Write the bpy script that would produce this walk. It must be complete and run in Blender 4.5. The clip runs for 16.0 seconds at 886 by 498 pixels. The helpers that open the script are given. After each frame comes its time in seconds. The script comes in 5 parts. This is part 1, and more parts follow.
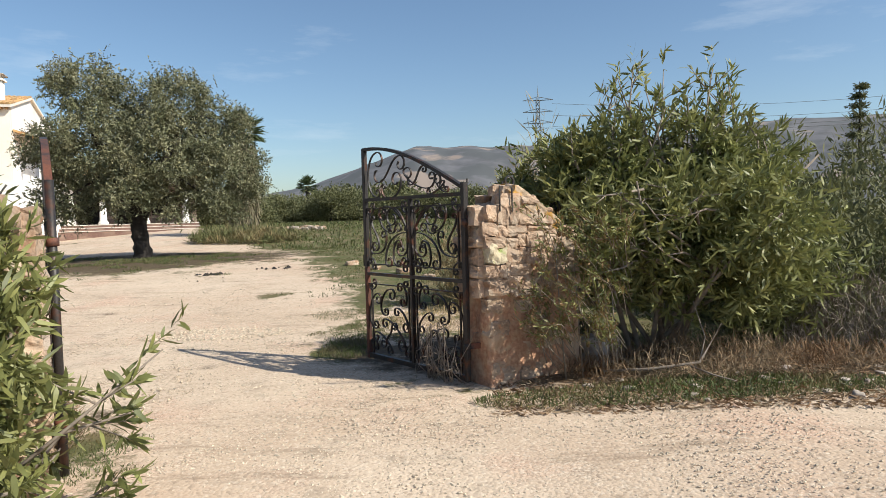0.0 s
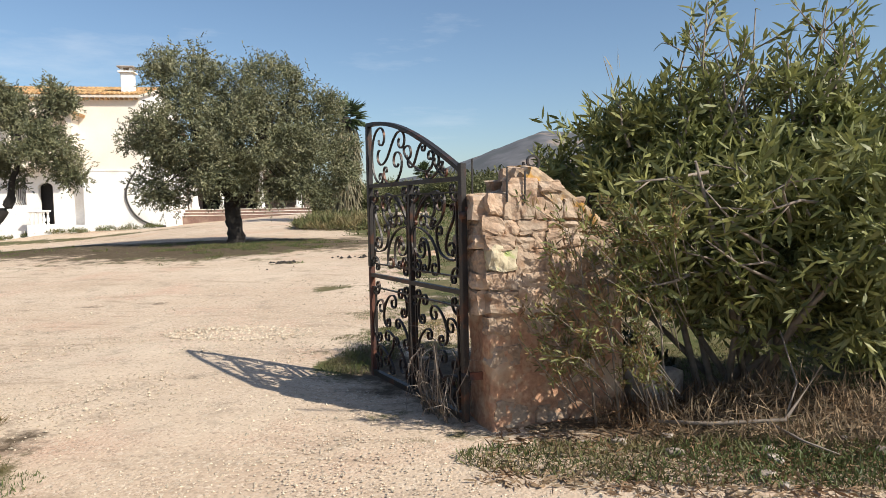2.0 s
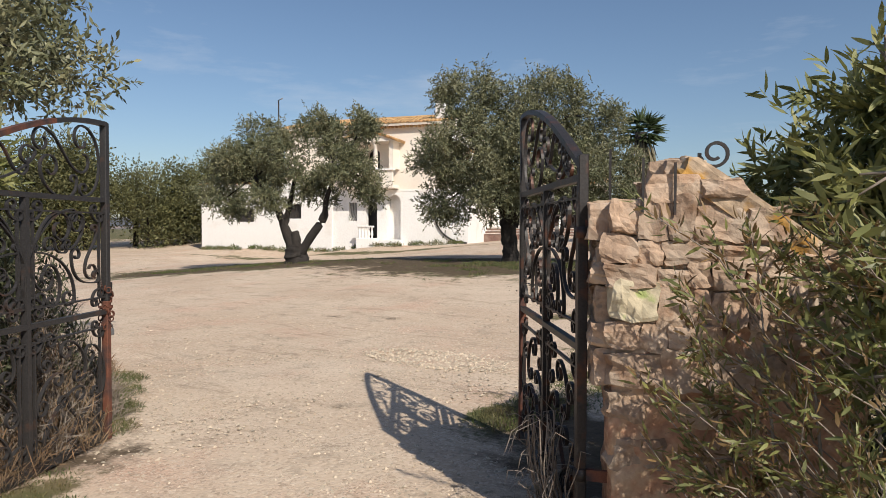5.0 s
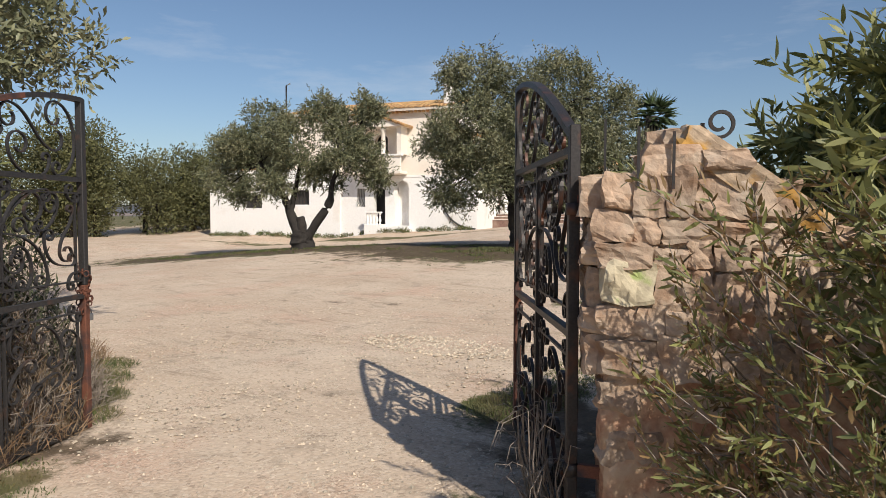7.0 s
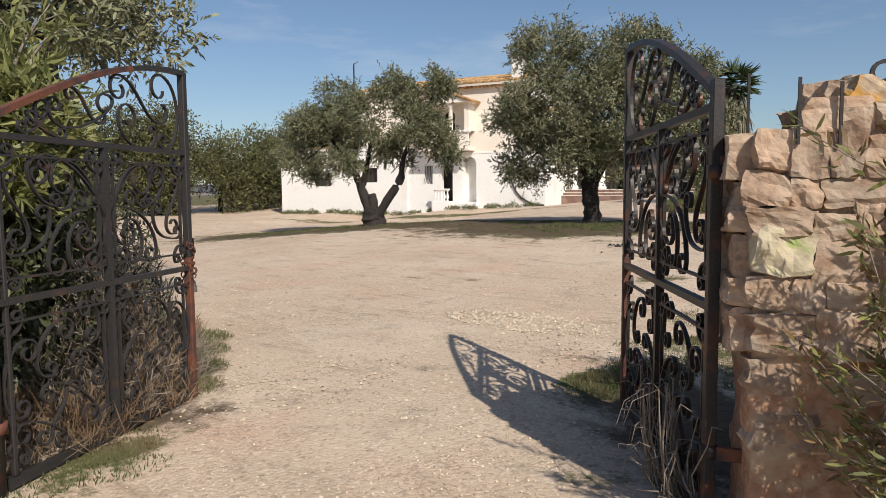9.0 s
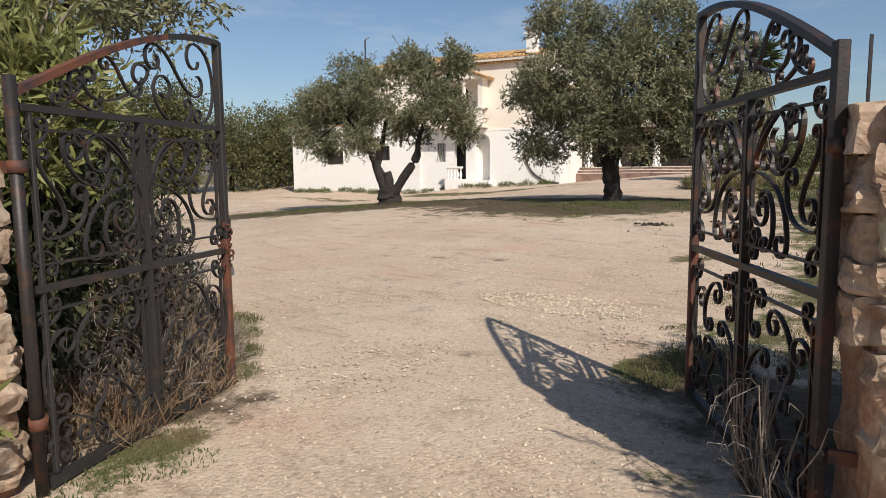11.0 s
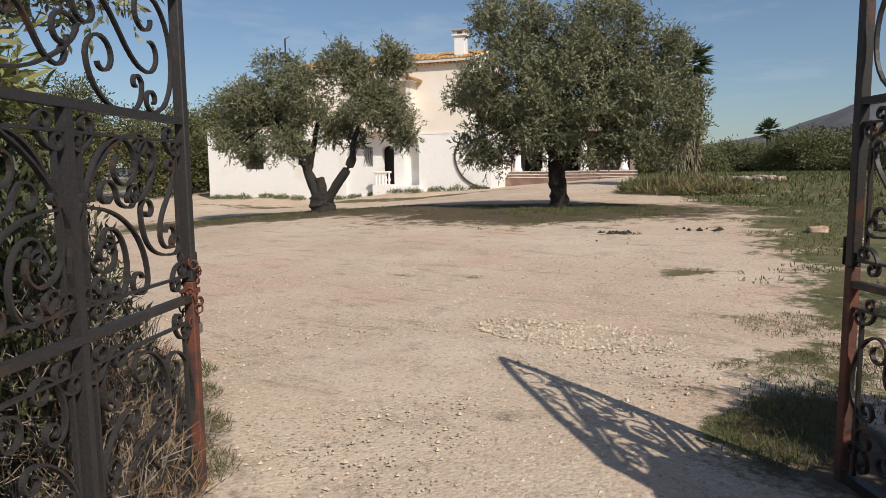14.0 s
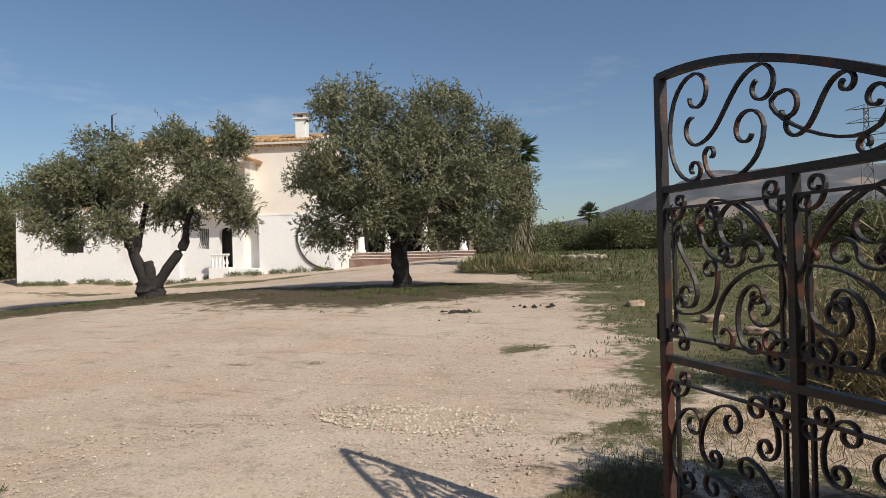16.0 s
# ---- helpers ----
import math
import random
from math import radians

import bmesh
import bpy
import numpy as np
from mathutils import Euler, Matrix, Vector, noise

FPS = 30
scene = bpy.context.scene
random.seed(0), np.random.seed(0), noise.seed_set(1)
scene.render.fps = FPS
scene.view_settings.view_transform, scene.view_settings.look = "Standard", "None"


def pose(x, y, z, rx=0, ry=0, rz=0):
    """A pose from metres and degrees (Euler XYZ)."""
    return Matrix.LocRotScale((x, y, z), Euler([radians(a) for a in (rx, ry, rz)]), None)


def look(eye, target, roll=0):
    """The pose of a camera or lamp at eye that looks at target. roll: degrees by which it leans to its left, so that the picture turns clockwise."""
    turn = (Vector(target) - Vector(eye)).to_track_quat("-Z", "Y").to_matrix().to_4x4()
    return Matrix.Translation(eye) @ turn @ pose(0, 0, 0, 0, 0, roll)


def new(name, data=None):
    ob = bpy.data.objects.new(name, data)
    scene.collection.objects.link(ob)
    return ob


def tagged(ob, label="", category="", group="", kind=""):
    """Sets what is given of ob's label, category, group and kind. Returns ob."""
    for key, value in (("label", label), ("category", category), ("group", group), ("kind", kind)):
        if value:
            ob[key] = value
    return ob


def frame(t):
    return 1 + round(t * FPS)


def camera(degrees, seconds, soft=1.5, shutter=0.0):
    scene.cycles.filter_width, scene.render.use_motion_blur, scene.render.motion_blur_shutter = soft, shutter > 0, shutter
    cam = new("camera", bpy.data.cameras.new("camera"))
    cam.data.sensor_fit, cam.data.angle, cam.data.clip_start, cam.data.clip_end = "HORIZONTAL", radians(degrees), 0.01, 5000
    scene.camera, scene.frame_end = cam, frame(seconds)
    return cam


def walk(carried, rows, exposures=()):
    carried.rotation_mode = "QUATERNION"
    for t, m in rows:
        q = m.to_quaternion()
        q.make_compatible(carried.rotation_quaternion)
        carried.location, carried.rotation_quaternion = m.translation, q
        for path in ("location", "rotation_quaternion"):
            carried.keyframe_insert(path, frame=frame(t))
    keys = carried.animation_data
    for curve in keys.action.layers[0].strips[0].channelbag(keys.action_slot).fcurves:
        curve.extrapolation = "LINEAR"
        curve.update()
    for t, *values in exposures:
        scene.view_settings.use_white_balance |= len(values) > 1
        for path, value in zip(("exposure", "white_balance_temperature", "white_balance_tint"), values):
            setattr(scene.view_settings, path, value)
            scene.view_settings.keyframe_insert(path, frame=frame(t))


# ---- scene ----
cam = camera(67.5, 16.0, soft=0.55)
PATH = [
    (0, (0.092, 0.272, 1.463), (0.063, 2.27, 1.368), -1.5),
    (0.5, (0.326, 0.654, 1.492), (0.281, 2.65, 1.386), -1.6),
    (1, (0.508, 1.053, 1.47), (0.278, 3.037, 1.378), -1.3),
    (1.5, (0.745, 1.365, 1.47), (0.445, 3.339, 1.364), -1.1),
    (2, (0.935, 1.649, 1.482), (0.537, 3.604, 1.353), -1.1),
    (2.5, (1.174, 1.873, 1.479), (0.434, 3.73, 1.416), -0.9),
    (3, (1.359, 2.122, 1.449), (0.449, 3.902, 1.384), -0.0),
    (3.2, (1.385, 2.243, 1.474), (0.39, 3.976, 1.401), -0.5),
    (5.3, (1.529, 3.361, 1.419), (0.287, 4.928, 1.361), 0.2),
    (5.5, (1.518, 3.403, 1.414), (0.279, 4.972, 1.351), 0.2),
    (6, (1.518, 3.485, 1.404), (0.269, 5.046, 1.334), 0.1),
    (6.5, (1.509, 3.517, 1.395), (0.254, 5.071, 1.311), 0.1),
    (7, (1.49, 3.514, 1.389), (0.227, 5.061, 1.291), 0.1),
    (7.5, (1.438, 3.504, 1.388), (0.163, 5.04, 1.27), -0.1),
    (8, (1.356, 3.482, 1.383), (0.062, 5.001, 1.255), -0.1),
    (8.5, (1.288, 3.451, 1.367), (-0.024, 4.954, 1.224), -0.4),
    (9, (1.223, 3.454, 1.344), (-0.18, 4.87, 1.179), -0.4),
    (9.2, (1.203, 3.479, 1.341), (-0.214, 4.881, 1.174), -0.4),
    (11.3, (0.747, 3.437, 1.343), (-0.673, 4.826, 1.108), -0.4),
    (11.5, (0.645, 3.436, 1.328), (-0.781, 4.818, 1.093), -0.1),
    (12, (0.292, 3.434, 1.311), (-1.129, 4.82, 1.065), 0.1),
    (12.5, (0.026, 3.55, 1.312), (-1.397, 4.935, 1.07), -0.1),
    (13, (-0.134, 3.636, 1.338), (-1.555, 5.023, 1.101), -0.2),
    (13.5, (-0.327, 3.747, 1.387), (-1.702, 5.18, 1.152), -0.3),
    (14, (-0.425, 3.826, 1.381), (-1.659, 5.385, 1.161), -0.7),
    (14.5, (-0.426, 3.899, 1.389), (-1.524, 5.562, 1.212), -0.9),
    (15, (-0.425, 3.917, 1.39), (-1.416, 5.654, 1.418), -0.9),
    (15.5, (-0.435, 3.92, 1.39), (-1.365, 5.691, 1.414), -0.9),
    (16, (-0.43, 3.92, 1.398), (-1.273, 5.733, 1.412), -1.3),
]
walk(cam, [(t, look(eye, target, roll)) for t, eye, target, roll in PATH],
     [(0.0, 0.50, 6400, 6), (2.0, 0.45, 6500, 8), (3.2, 0.22, 6550, 10), (5.5, 0.08, 6500, 10), (9.0, 0.05, 6500, 10), (12.5, -0.04, 6500, 10), (14.0, -0.08, 6500, 10), (16.0, -0.08, 6400, 9)])

# ---- light: clear sky, sun from the right, 40 degrees high ----
SUN_TO = Vector((3.13, -1.24, 2.87)).normalized()
world = bpy.data.worlds.new("sky")
scene.world = world
world.use_nodes = True
wn = world.node_tree
sky = wn.nodes.new("ShaderNodeTexSky")
sky.sky_type = "NISHITA"
sky.sun_disc = False
sky.sun_elevation = math.asin(SUN_TO.z)
sky.sun_rotation = math.atan2(SUN_TO.x, SUN_TO.y)
sky.air_density, sky.dust_density, sky.ozone_density = 1.0, 0.9, 3.0
wn.nodes["Background"].inputs[1].default_value = 0.095
coords = wn.nodes.new("ShaderNodeTexCoord")
stretch = wn.nodes.new("ShaderNodeMapping")
stretch.inputs["Scale"].default_value = (1.6, 2.2, 9.0)
wisps = wn.nodes.new("ShaderNodeTexNoise")
wisps.inputs["Scale"].default_value, wisps.inputs["Detail"].default_value, wisps.inputs["Roughness"].default_value = 1.3, 7.0, 0.62
thin = wn.nodes.new("ShaderNodeMapRange")
thin.inputs["From Min"].default_value, thin.inputs["From Max"].default_value, thin.inputs["To Max"].default_value = 0.56, 0.85, 0.5
cirrus = wn.nodes.new("ShaderNodeMix")
cirrus.data_type = "RGBA"
cirrus.inputs[7].default_value = (7.0, 7.3, 7.8, 1)
wn.links.new(coords.outputs["Generated"], stretch.inputs["Vector"])
wn.links.new(stretch.outputs[0], wisps.inputs["Vector"])
wn.links.new(wisps.outputs["Fac"], thin.inputs["Value"])
wn.links.new(thin.outputs[0], cirrus.inputs[0])
wn.links.new(sky.outputs[0], cirrus.inputs[6])
wn.links.new(cirrus.outputs[2], wn.nodes["Background"].inputs[0])
sun = new("sun", bpy.data.lights.new("sun", "SUN"))
sun.data.energy, sun.data.angle, sun.data.color = 4.5, radians(0.55), (1.0, 0.925, 0.81)
sun.matrix_world = look(SUN_TO * 60, (0, 0, 0))


# ---- materials ----
def material(name, base, rough=0.8, spots=(), bump=0.3, scale=20.0, metal=0.0, per_object=0.0, per_island=0.0, swing=0.25, through_light=0.0):
    """Base colour with noise-shaped spots (colour, size per metre, threshold, softness), grain and bump."""
    m = bpy.data.materials.new(name)
    m.use_nodes = True
    t = m.node_tree
    n, l = t.nodes, t.links
    b = n["Principled BSDF"]
    b.inputs["Roughness"].default_value = rough
    b.inputs["Metallic"].default_value = metal
    co = n.new("ShaderNodeNewGeometry").outputs["Position"]

    def noise_at(size, detail=5.0):
        k = n.new("ShaderNodeTexNoise")
        k.inputs["Scale"].default_value = size
        k.inputs["Detail"].default_value = detail
        l.new(co, k.inputs["Vector"])
        return k.outputs["Fac"]

    def mix(a, c, fac, mode="MIX"):
        k = n.new("ShaderNodeMix")
        k.data_type, k.blend_type = "RGBA", mode
        for s, v in ((6, a), (7, c), (0, fac)):
            if isinstance(v, (int, float)):
                k.inputs[s].default_value = v
            elif isinstance(v, tuple):
                k.inputs[s].default_value = (*v, 1)
            else:
                l.new(v, k.inputs[s])
        return k.outputs[2]

    def ramp(f, lo, hi):
        k = n.new("ShaderNodeMapRange")
        k.inputs["From Min"].default_value, k.inputs["From Max"].default_value = lo, hi
        l.new(f, k.inputs["Value"])
        return k.outputs["Result"]

    grain = noise_at(scale, 8.0)
    col = mix(tuple((1 - swing) * c for c in base), tuple(min(1.0, (1 + swing) * c) for c in base), ramp(grain, 0.3, 0.7))
    for c, size, at, soft in spots:
        col = mix(col, c, ramp(noise_at(size), at - soft, at + soft))
    if per_object:
        k = n.new("ShaderNodeObjectInfo").outputs["Random"]
        col = mix(col, mix((0.55, 0.55, 0.55), (1.3, 1.25, 1.2), k), per_object, "MULTIPLY")
    if per_island:
        k = n.new("ShaderNodeNewGeometry").outputs["Random Per Island"]
        col = mix(col, mix((0.45, 0.5, 0.45), (1.5, 1.45, 1.3), k), per_island, "MULTIPLY")
    l.new(col, b.inputs["Base Color"])
    if bump:
        k = n.new("ShaderNodeBump")
        k.inputs["Strength"].default_value = bump
        k.inputs["Distance"].default_value = 0.3 / scale
        l.new(grain, k.inputs["Height"])
        l.new(k.outputs[0], b.inputs["Normal"])
    if through_light:
        tr = n.new("ShaderNodeBsdfTranslucent")
        l.new(col, tr.inputs["Color"])
        ms = n.new("ShaderNodeMixShader")
        ms.inputs[0].default_value = through_light
        l.new(b.outputs[0], ms.inputs[1])
        l.new(tr.outputs[0], ms.inputs[2])
        l.new(ms.outputs[0], n["Material Output"].inputs[0])
    return m


IRON = material("black_iron", (0.032, 0.028, 0.027), 0.5, [((0.10, 0.04, 0.022), 9.0, 0.62, 0.08)], 0.3, 90.0, 0.3)
RUST = material("rusted_iron", (0.15, 0.055, 0.032), 0.75, [((0.045, 0.03, 0.03), 7.0, 0.55, 0.1)], 0.4, 120.0, 0.1)
GREY_IRON = material("grey_iron", (0.042, 0.039, 0.039), 0.55, [((0.10, 0.055, 0.038), 8.0, 0.66, 0.08)], 0.3, 100.0, 0.3)
STONE = material("ochre_stone", (0.39, 0.275, 0.195), 0.9, [((0.50, 0.405, 0.315), 6.0, 0.57, 0.12), ((0.30, 0.18, 0.11), 9.0, 0.62, 0.08), ((0.24, 0.19, 0.15), 30.0, 0.68, 0.06)], 1.0, 40.0, per_object=0.5)
LICHEN_STONE = material("lichen_stone", (0.47, 0.35, 0.24), 0.9, [((0.30, 0.22, 0.15), 6.0, 0.55, 0.1), ((0.46, 0.25, 0.06), 9.0, 0.52, 0.05)], 0.8, 28.0)
PLASTER = material("red_plaster", (0.41, 0.225, 0.14), 0.92, [((0.50, 0.36, 0.25), 4.5, 0.62, 0.06), ((0.28, 0.14, 0.09), 3.0, 0.62, 0.1), ((0.46, 0.33, 0.22), 17.0, 0.60, 0.12)], 1.0, 34.0)
WHITE = material("whitewash", (0.84, 0.815, 0.785), 0.85, [((0.72, 0.66, 0.59), 0.8, 0.68, 0.12), ((0.60, 0.54, 0.46), 5.0, 0.74, 0.05)], 0.25, 12.0, swing=0.05)
CREAM = material("cream_paint", (0.79, 0.69, 0.585), 0.85, [((0.82, 0.76, 0.68), 0.6, 0.5, 0.2)], 0.2, 12.0, swing=0.05)
PALE = material("pale_stone", (0.60, 0.54, 0.48), 0.85, [((0.45, 0.38, 0.32), 2.0, 0.6, 0.1)], 0.3, 16.0)
MORTAR = material("pale_mortar", (0.42, 0.31, 0.225), 0.95, [((0.34, 0.22, 0.14), 5.0, 0.58, 0.1), ((0.60, 0.50, 0.39), 13.0, 0.58, 0.08)], 1.0, 36.0)
STEP_RED = material("dull_red_tile", (0.17, 0.10, 0.08), 0.85, [((0.26, 0.18, 0.14), 2.0, 0.55, 0.1)], 0.2, 14.0)
# porch masonry, its colour darkened to hold the shade under roof and tree
PORCH_WALL = material("shaded_ochre_wall", (0.33, 0.25, 0.21), 0.9, [((0.24, 0.17, 0.14), 1.2, 0.55, 0.12)], 0.2, 12.0)
FIELD = material("field_shrub_leaf", (0.15, 0.155, 0.072), 0.7, [((0.11, 0.115, 0.05), 0.4, 0.54, 0.1)], 0.0, 1.0, per_island=0.6, through_light=0.25)
DARK = material("dark_interior", (0.035, 0.03, 0.027), 0.7)
TILE = material("roof_tile", (0.42, 0.23, 0.10), 0.85, [((0.52, 0.34, 0.16), 2.0, 0.5, 0.1), ((0.30, 0.17, 0.10), 5.0, 0.62, 0.08)], 0.4, 20.0, per_island=0.5)
BARK = material("olive_bark", (0.033, 0.027, 0.023), 0.95, [((0.025, 0.021, 0.018), 6.0, 0.55, 0.1)], 1.0, 16.0)
OLIVE = material("olive_leaf", (0.15, 0.157, 0.092), 0.5, [((0.23, 0.225, 0.14), 1.3, 0.54, 0.08)], 0.0, 3.0, per_island=0.9, through_light=0.15)
OLEANDER = material("oleander_leaf", (0.19, 0.205, 0.076), 0.5, [((0.23, 0.23, 0.085), 1.6, 0.56, 0.1)], 0.0, 4.0, per_island=0.75, through_light=0.3)
WOODS = material("pine_needles", (0.135, 0.135, 0.058), 0.7, [((0.10, 0.10, 0.045), 0.5, 0.56, 0.1)], 0.0, 1.0, per_island=0.8, through_light=0.2)
CANE = material("cane_leaf", (0.15, 0.16, 0.07), 0.7, [((0.28, 0.22, 0.12), 1.5, 0.55, 0.1)], 0.0, 4.0, per_island=0.7, through_light=0.25)
PALM = material("palm_leaf", (0.06, 0.085, 0.035), 0.5, [], 0.0, 3.0, per_island=0.7, through_light=0.2)
STRAW = material("straw_cane", (0.40, 0.31, 0.18), 0.8, [((0.24, 0.20, 0.10), 1.5, 0.55, 0.1)], 0.0, 4.0, per_island=0.6, through_light=0.25)
DRYPALM = material("dry_palm_leaf", (0.21, 0.18, 0.12), 0.8, [], 0.0, 3.0, per_island=0.6)
GRASS = material("grass_blade", (0.09, 0.115, 0.036), 0.6, [((0.19, 0.15, 0.075), 2.2, 0.57, 0.12)], 0.0, 4.0, per_island=0.7, through_light=0.25)
DRY = material("dry_brush", (0.30, 0.22, 0.15), 0.9, [((0.20, 0.12, 0.07), 2.0, 0.5, 0.1)], 0.0, 4.0, per_island=0.7, through_light=0.15)
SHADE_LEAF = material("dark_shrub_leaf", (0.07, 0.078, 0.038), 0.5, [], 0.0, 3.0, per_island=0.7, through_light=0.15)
RUSSET = material("russet_leaf", (0.20, 0.13, 0.06), 0.6, [], 0.0, 4.0, per_island=0.7, through_light=0.3)
TWIG = material("grey_twig", (0.23, 0.19, 0.155), 0.9, [], 0.2, 20.0)
PEBBLE = material("limestone_pebble", (0.49, 0.41, 0.335), 0.9, [], 0.3, 40.0, per_island=0.6)
ROCK = material("grey_rock", (0.42, 0.36, 0.31), 0.9, [((0.25, 0.2, 0.17), 6.0, 0.55, 0.1)], 0.8, 14.0)
# blue-grey of the distance haze is mixed into the hill colour
HILL = material("hazy_hillside", (0.115, 0.115, 0.125), 0.95, [((0.085, 0.09, 0.095), 0.008, 0.5, 0.05), ((0.25, 0.20, 0.17), 0.005, 0.61, 0.025)], 0.0, 0.02)
STEEL = material("galvanised_steel", (0.20, 0.20, 0.20), 0.6, metal=0.4, bump=0.0)
HOSE = material("black_hose", (0.05, 0.048, 0.045), 0.6, bump=0.0)
SHUTTER = material("grey_shutter", (0.50, 0.49, 0.47), 0.7)
GREENPAINT = material("mossy_stone", (0.50, 0.43, 0.30), 0.9, [((0.34, 0.40, 0.15), 11.0, 0.62, 0.05)], 0.6, 28.0)


def ease(v, lo, hi):
    s = np.clip((v - lo) / (hi - lo), 0, 1)
    return s * s * (3 - 2 * s)


def ground_z(x, y):
    """Height of the land: flat about the gate, rising to the house, falling off to the west."""
    return (0.45 * ease(y, 8.5, 20.0) - 0.5 * ease(-x, 13.0, 24.0) + 0.6 * ease(y, 24.0, 34.0) - 0.3 * ease(-x, 25.5, 29.0) + 0.3 * ease(-x, 28.0, 35.0)
            + 0.18 * ease(y, 34.0, 39.0) * ease(x, -24.0, -21.0) - 0.05 * ease(-x, 2.0, 6.0) * (1 - ease(y, 8.0, 12.0)) + 0.09 * ease(x, 0.3, 2.5))


def gz(x, y):
    return float(ground_z(np.float64(x), np.float64(y)))


# ---- mesh helpers ----
def mesh_object(name, verts, faces, mat, smooth=False):
    me = bpy.data.meshes.new(name)
    me.from_pydata(verts, [], faces)
    me.materials.append(mat)
    if smooth:
        me.polygons.foreach_set("use_smooth", [True] * len(me.polygons))
    me.update()
    return new(name, me)


def part(name, bm, mat, parent, label=""):
    me = bpy.data.meshes.new(name)
    bm.to_mesh(me)
    bm.free()
    me.materials.append(mat)
    ob = new(name, me)
    ob.parent = parent
    if label:
        ob["label"] = label
    return ob


def thing(name, m, label, category, group="", kind=""):
    ob = new(name)
    ob.matrix_basis = m
    return tagged(ob, label, category, group, kind)


def box(bm, x0, y0, z0, x1, y1, z1, bevel=0.0):
    vs = [bm.verts.new(p) for p in ((x0, y0, z0), (x1, y0, z0), (x1, y1, z0), (x0, y1, z0), (x0, y0, z1), (x1, y0, z1), (x1, y1, z1), (x0, y1, z1))]
    fs = [bm.faces.new([vs[i] for i in q]) for q in ((3, 2, 1, 0), (4, 5, 6, 7), (0, 1, 5, 4), (1, 2, 6, 5), (2, 3, 7, 6), (3, 0, 4, 7))]
    if bevel:
        bmesh.ops.bevel(bm, geom=list({e for f in fs for e in f.edges}), offset=bevel, segments=1, affect="EDGES")
    return bm


def boxed(*a, bevel=0.0):
    return box(bmesh.new(), *a, bevel=bevel)


def tube(bm, pts, radii, sides=8):
    """A tapered tube along points."""
    pts = [Vector(p) for p in pts]
    rings = []
    up = Vector((0.31, 0.2, 0.93))
    for i, p in enumerate(pts):
        d = (pts[min(i + 1, len(pts) - 1)] - pts[max(i - 1, 0)]).normalized()
        a = d.cross(up if abs(d.dot(up)) < 0.95 else Vector((1, 0, 0))).normalized()
        b = d.cross(a)
        r = radii[i] if isinstance(radii, (list, tuple)) else radii
        rings.append([bm.verts.new(p + (a * math.cos(q) + b * math.sin(q)) * r) for q in (2 * math.pi * k / sides for k in range(sides))])
    for r0, r1 in zip(rings, rings[1:]):
        for k in range(sides):
            f = bm.faces.new((r0[k], r0[(k + 1) % sides], r1[(k + 1) % sides], r1[k]))
            f.smooth = sides > 4
    bm.faces.new(rings[0][::-1])
    bm.faces.new(rings[-1])
    return bm


def lathe(bm, profile, cx=0.0, cy=0.0, sides=12):
    rings = [[bm.verts.new((cx + r * math.cos(2 * math.pi * k / sides), cy + r * math.sin(2 * math.pi * k / sides), z)) for k in range(sides)] for r, z in profile]
    for r0, r1 in zip(rings, rings[1:]):
        for k in range(sides):
            bm.faces.new((r0[k], r0[(k + 1) % sides], r1[(k + 1) % sides], r1[k])).smooth = True
    bm.faces.new(rings[0][::-1])
    bm.faces.new(rings[-1])
    return bm


def leaf_mesh(name, at, heading, length, width, mat, rng, parent=None, blades=6):
    """Many lance-shaped leaves in one mesh: at and heading are n x 3, each leaf folded along its middle."""
    n = len(at)
    d = heading / np.linalg.norm(heading, axis=1, keepdims=True)
    s = np.cross(d, rng.normal(size=(n, 3)))
    s /= np.linalg.norm(s, axis=1, keepdims=True)
    u = np.cross(s, d)
    L = (length * rng.uniform(0.65, 1.25, n))[:, None]
    W = (width * rng.uniform(0.75, 1.2, n))[:, None]
    if blades == 6:
        rows = [at, at + d * L * 0.3 + s * W * 0.5, at + d * L * 0.3 - s * W * 0.5 + u * W * 0.25, at + d * L * 0.7 + s * W * 0.4 - u * L * 0.04, at + d * L * 0.7 - s * W * 0.4 - u * L * 0.02, at + d * L - u * L * 0.12]
        shape = [(0, 1, 2), (1, 3, 4), (1, 4, 2), (3, 5, 4)]
    else:
        rows = [at, at + d * L * 0.5 + s * W * 0.5, at + d * L, at + d * L * 0.5 - s * W * 0.5 + u * W * 0.2]
        shape = [(0, 1, 2), (0, 2, 3)]
    k = len(rows)
    v = np.stack(rows, 1).reshape(-1, 3)
    f = (np.arange(n)[:, None, None] * k + np.array(shape)[None]).reshape(-1, 3)
    me = bpy.data.meshes.new(name)
    me.vertices.add(len(v))
    me.vertices.foreach_set("co", v.astype(np.float32).ravel())
    me.loops.add(f.size)
    me.loops.foreach_set("vertex_index", f.astype(np.int32).ravel())
    me.polygons.add(len(f))
    me.polygons.foreach_set("loop_start", np.arange(0, f.size, 3, dtype=np.int32))
    me.update(calc_edges=True)
    me.materials.append(mat)
    ob = new(name, me)
    if parent is not None:
        ob.parent = parent
    return ob


